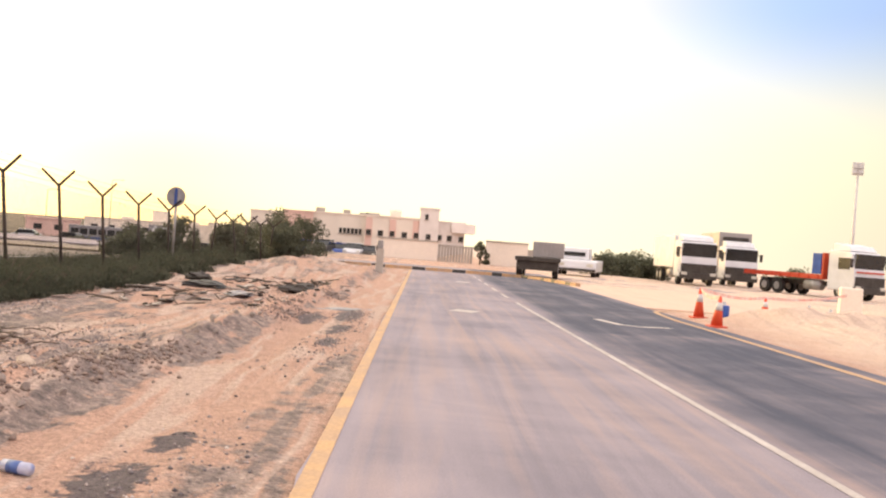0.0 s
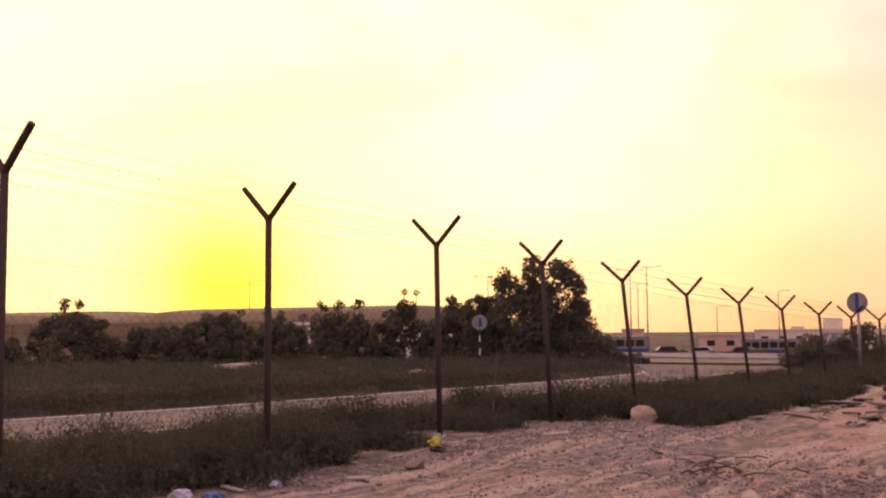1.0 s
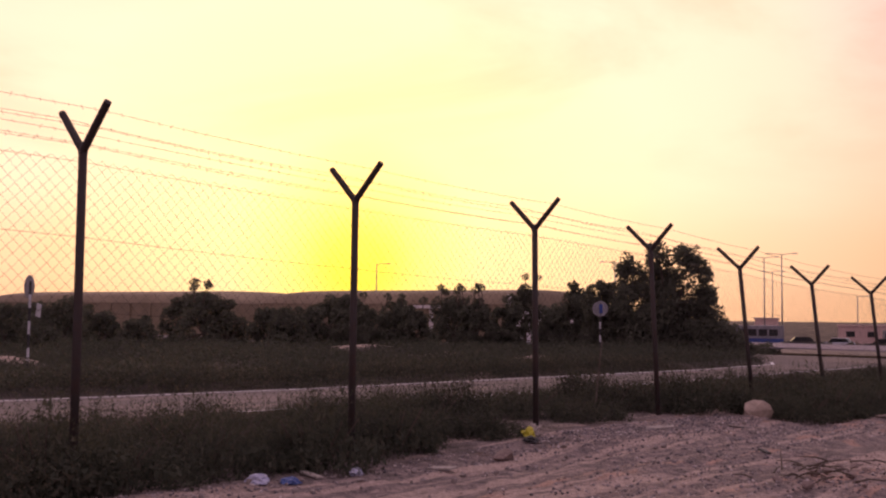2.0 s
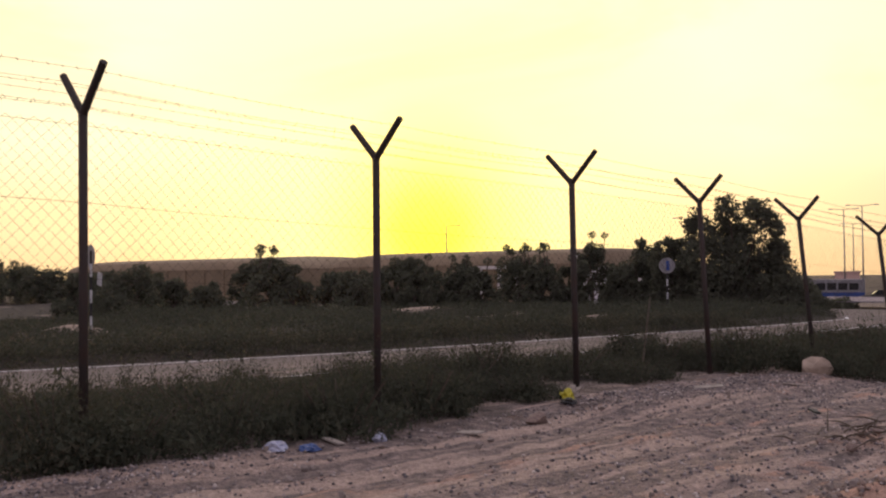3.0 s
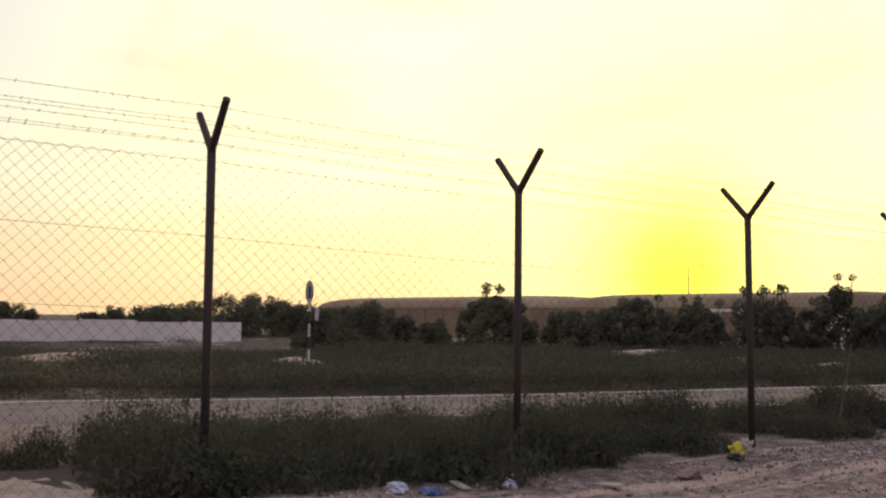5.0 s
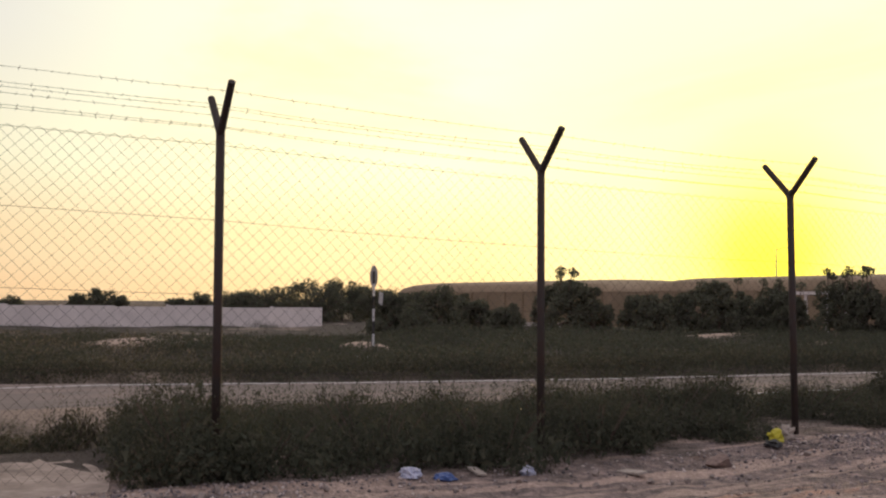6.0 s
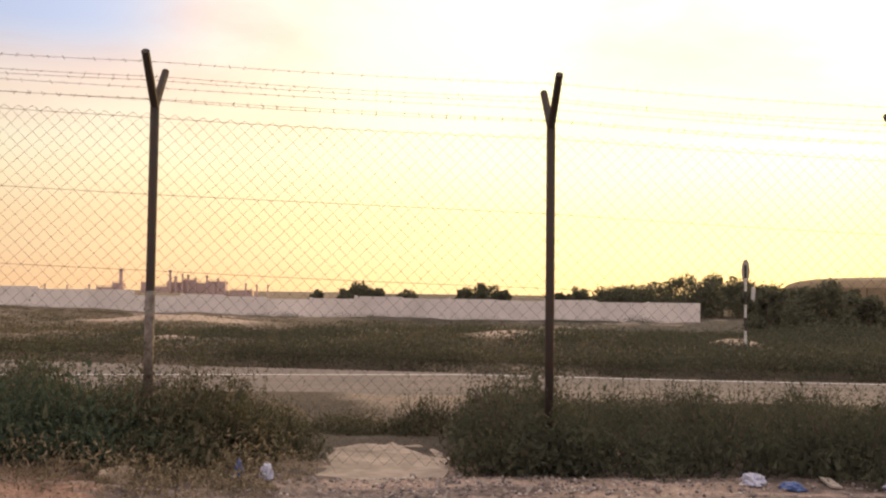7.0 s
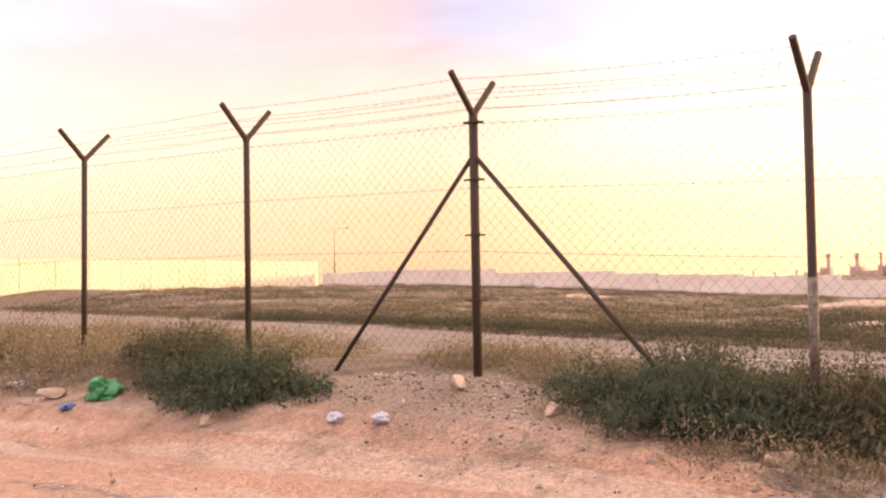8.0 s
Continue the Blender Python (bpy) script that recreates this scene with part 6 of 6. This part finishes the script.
ok = (wave(fx, fy, 45, 3.0) > -0.5) & open_field(fx, fy)
fx, fy = fx[ok], fy[ok]
tagged(new("scrub", scrub_mesh("scrub", fx, fy, r.uniform(0.28, 0.6, len(fx)), 320, BROWN_SHRUB, 16, 1.4, 0.7)), "dark low bushes fringing the inner road", "scrub", kind="stuff")
# dark hummocks scattered over the open field and along the foot of the boundary wall
fy = np.concatenate([r.uniform(-66, 8, 190), r.uniform(-60, 26, 90)])
fx = np.concatenate([inner_far(fy[:190]) - 2 - 50 * r.uniform(0, 1, 190), np.interp(fy[190:], [-60, -46, -18, 26], [-90.0, -92.0, -94.0, -80.5]) + r.uniform(0, 9, 90)])
ok = open_field(fx, fy)
fx, fy = fx[ok], fy[ok]
tagged(new("scrub", scrub_mesh("scrub", fx, fy, np.where(fx < -38, 1.25, 1.0) * r.uniform(0.3, 0.62, len(fx)), 220, SHRUB, 18, 1.6, 0.8)), "dark rounded bushes dotted over the field", "scrub", kind="stuff")
n = 950
fy = -26 + 27.5 * r.uniform(0, 1, n)
fx = 1.1 + (inner_near(fy) - 0.6) * r.uniform(0, 1, n)
ok = (wave(fx, fy, 44, 2.5) > -0.3) & ((fx > -5.2) | (fy < -12)) & ~((np.abs(fy - 1.8) < 0.7) & (fx > -2.5)) & ~((fx > 0.1) & (fy > -4.2) & (fy < -2.0))
fx, fy = fx[ok], fy[ok]
tagged(new("dry_grass", scrub_mesh("dry_grass", fx, fy, np.where(fy < -8, 1.4, np.where(fy < -3, 0.95, 0.8)) * r.uniform(0.25, 0.55, len(fx)), 620, REED, 14, 1.2, 0.5)), "dry straw-coloured brush along the fence", "grass", kind="stuff")

slab_rng = random.Random(61)
outline = []
for k in range(44):
    a = 2 * math.pi * k / 44
    c, d = math.cos(a), math.sin(a)
    grow = (abs(c) ** 3 + abs(d) ** 3) ** (-1 / 3) * (1 + slab_rng.uniform(-0.10, 0.10))
    outline.append((-0.30 + 0.95 * c * grow, 1.84 + 0.52 * d * grow))
cut = Shape()
cut.v = [(x, y, -0.505 - 0.008 * (k % 3)) for k, (x, y) in enumerate(outline)] + [(x * 1.02, y, -0.66) for x, y in outline]
m = len(outline)
cut.f = [tuple(range(m))] + [(k, k + m, (k + 1) % m + m, (k + 1) % m) for k in range(m)]
slab = new("concrete_slab", cut.mesh("concrete_slab", material("sandy_concrete", (0.52, 0.42, 0.345), 0.95, grain=9, stain=2.6, vary=0.6, dark=0.5), False, 0.0))
tagged(slab, "pale concrete slab under the fence between the shrubs", "slab")

# ---- litter ----
BAG_YELLOW = material("yellow_plastic", (0.62, 0.56, 0.03), 0.45, grain=12, stain=8, dark=0.7)
BAG_WHITE = material("white_plastic", (0.62, 0.62, 0.66), 0.4, grain=12, stain=8, tint=(0.25, 0.30, 0.55))
BAG_BLUE = material("blue_plastic", (0.08, 0.15, 0.40), 0.4, grain=12, stain=8)
BAG_GREEN = material("green_plastic", (0.02, 0.26, 0.10), 0.4, grain=12, stain=8)
CARD = material("dirty_card", (0.48, 0.42, 0.36), 0.9, grain=14, stain=9)


def crumple(name, x, y, size, mat, label, seed, category="bag"):
    """A crumpled plastic bag: a soft, pinched and folded skin."""
    bm = bmesh.new()
    bmesh.ops.create_icosphere(bm, subdivisions=3, radius=1.0)
    for v in bm.verts:
        k = noise.noise(v.co * 1.7 + Vector((seed * 3.1, 0, 0))) * 0.5 + noise.noise(v.co * 4.5 + Vector((0, seed, 0))) * 0.25
        v.co *= 0.85 + k
        if v.co.z < -0.4:
            v.co.z = -0.4
    me = bpy.data.meshes.new(name)
    bm.to_mesh(me)
    bm.free()
    me.materials.append(mat)
    ob = new(name, me)
    ob.matrix_basis = pose(x, y, float(ground_z(x, y)) + size[2] * 0.38, 0, 0, seed * 50) @ Matrix.Diagonal((*size, 1))
    return tagged(ob, label, category, "litter along the fence")


crumple("plastic_bag", 0.42, 8.5, (0.09, 0.08, 0.095), BAG_YELLOW, "crumpled yellow plastic bag", 1)
crumple("plastic_bag", 0.30, 8.75, (0.09, 0.10, 0.11), CARD, "dirty beige plastic bag", 2)
crumple("plastic_bag", 0.60, 8.3, (0.13, 0.09, 0.05), BLACK, "torn black plastic bag", 3)
crumple("plastic_bag", 0.50, 4.60, (0.12, 0.10, 0.06), BAG_WHITE, "white and blue crumpled plastic bag", 4)
crumple("plastic_bag", 0.62, 4.85, (0.10, 0.08, 0.05), BAG_BLUE, "blue torn plastic bag", 5)
crumple("plastic_bag", 0.66, 5.6, (0.09, 0.07, 0.06), BAG_WHITE, "small white plastic bag", 6)
crumple("plastic_bag", 1.32, -6.9, (0.20, 0.18, 0.16), BAG_GREEN, "crumpled green plastic bag", 7)
crumple("plastic_bag", 1.62, -7.1, (0.11, 0.08, 0.05), BAG_BLUE, "flattened blue plastic bag", 8)
crumple("plastic_bag", 1.45, -3.6, (0.08, 0.07, 0.065), BAG_WHITE, "white plastic bag on the sand", 9)
crumple("plastic_bag", 1.4, -3.15, (0.085, 0.07, 0.065), BAG_WHITE, "white and blue plastic bag on the sand", 10)
crumple("plastic_bag", 0.62, 0.98, (0.07, 0.06, 0.08), BAG_WHITE, "pale plastic bag caught in the shrubs", 11)
crumple("plastic_bag", 0.60, 0.78, (0.04, 0.035, 0.09), BAG_BLUE, "blue plastic scrap caught in the shrubs", 12)
crumple("plastic_bag", 1.1, -8.8, (0.16, 0.10, 0.05), BAG_WHITE, "white scrap on the sand", 13)
crumple("plastic_bag", 3.6, 19.4, (0.55, 0.35, 0.12), BLACK, "dark heap of torn plastic on the verge", 14)
crumple("plastic_bag", 5.4, 21.0, (0.5, 0.35, 0.16), CHASSIS, "dark rubbish heap on the dirt ridge", 15)
crumple("plastic_bag", 4.5, 18.4, (0.4, 0.3, 0.07), SIGN_GREY, "faded blue sheet among the rubbish", 16)
crumple("plastic_bag", 6.6, 18.6, (0.3, 0.7, 0.03), SIGN_GREY, "grey-blue plastic sheet lying flat", 17)
crumple("plastic_bag", 3.0, 21.5, (0.35, 0.3, 0.12), CHASSIS, "dark torn sheet on the verge", 18)
for k, (x, y, w) in enumerate(((1.0, 6.4, 0.3), (0.9, 10.6, 0.35), (1.6, 16.5, 0.6), (2.2, 17.4, 0.7), (2.9, 9.3, 0.18), (0.5, 5.2, 0.25), (1.3, 12.0, 0.3), (2.6, 18.6, 0.9))):
    scrap = new("card_scrap", Shape().box((0, 0, 0), (w, w * 0.35, 0.02), pose(x, y, float(ground_z(x, y)) + 0.02, 6, -5, 35 * k)).mesh("card_scrap", CARD if k != 4 else BLACK, False, 0.004))
    tagged(scrap, "flat scrap of dirty card", "litter", "litter along the fence")
junk = random.Random(13)
for k in range(150):
    y = junk.uniform(14.5, 27)
    x, w = 3.2 + 0.11 * (y - 14.5) + junk.gauss(0.5, 0.7), junk.uniform(0.08, 0.36)
    m = pose(x, y, float(ground_z(x, y)) + 0.03, junk.uniform(-14, 14), junk.uniform(-14, 14), junk.uniform(0, 180))
    if k % 3:
        bit = new("card_scrap", Shape().box((0, 0, 0), (w, w * 0.4, 0.025), m).mesh("card_scrap", (CLOD, CHASSIS, BLACK, CARD, CHASSIS)[k % 5], False, 0.005))
        tagged(bit, "scrap of board among the rubbish", "litter", "rubbish near the round sign")
    else:
        bit = new("dead_branch", Shape().tube((-w, 0, 0), (w * 0.2, 0.04, 0.05), 0.014, 0.011, 6).tube((w * 0.2, 0.04, 0.05), (w, -0.1, 0.02), 0.011, 0.005, 6).mesh("dead_branch", BARK))
        bit.matrix_basis = m
        tagged(bit, "dry broken branch among the rubbish", "branch", "rubbish near the round sign")
bottle = thing("plastic_bottle", (6.0, 3.55, float(ground_z(6.0, 3.55)) + 0.035), "clear-blue plastic bottle lying on the sand", "bottle", yaw=70)
part("body", Shape().tube((0, -0.09, 0), (0, 0.09, 0), 0.035, 0.035, 12), BAG_WHITE, bottle, "", True)
part("label_band", Shape().tube((0, -0.03, 0), (0, 0.05, 0), 0.0365, 0.0365, 12), BAG_BLUE, bottle, "blue band", True)
part("cap", Shape().tube((0, 0.09, 0), (0, 0.13, 0), 0.028, 0.014, 10), BAG_BLUE, bottle)
stake = thing("bent_stake", (-0.3, 11.2, float(ground_z(-0.3, 11.2))), "pale leaning stick among the shrubs", "stick")
part("shaft", Shape().tube((0, -0.3, 0), (-0.3, 0.35, 1.05), 0.012, 0.008, 6), BARK, stake)
heap_rng = random.Random(29)
heap = thing("brush_pile", (4.0, 8.0, float(ground_z(4.0, 8.0))), "dark heap of dry sticks and broken earth", "pile")
for k in range(26):
    a, d = heap_rng.uniform(0, 6.28), abs(heap_rng.gauss(0, 0.3))
    b, w = heap_rng.uniform(0, 6.28), heap_rng.uniform(0.12, 0.32)
    c = Vector((d * math.cos(a), 1.6 * d * math.sin(a), 0.03 + 0.10 * heap_rng.random()))
    q = Vector((math.cos(b), math.sin(b), heap_rng.uniform(-0.12, 0.3))) * w
    part("stick", Shape().tube(c - q * 0.5, c + q * 0.1 + Vector((0, 0, 0.02)), 0.008, 0.007, 5).tube(c + q * 0.1 + Vector((0, 0, 0.02)), c + q, 0.007, 0.003, 5), BARK, heap)
for k in range(14):
    a, d, w = heap_rng.uniform(0, 6.28), abs(heap_rng.gauss(0, 0.32)), heap_rng.uniform(0.03, 0.08)
    lump = part("clod", lump_mesh("clod", 40 + k, CLOD), CLOD, heap)
    lump.matrix_basis = pose(d * math.cos(a), 1.6 * d * math.sin(a), w * 0.4, 0, 0, 50 * k) @ Matrix.Diagonal((w, w * 0.8, w * 0.6, 1))
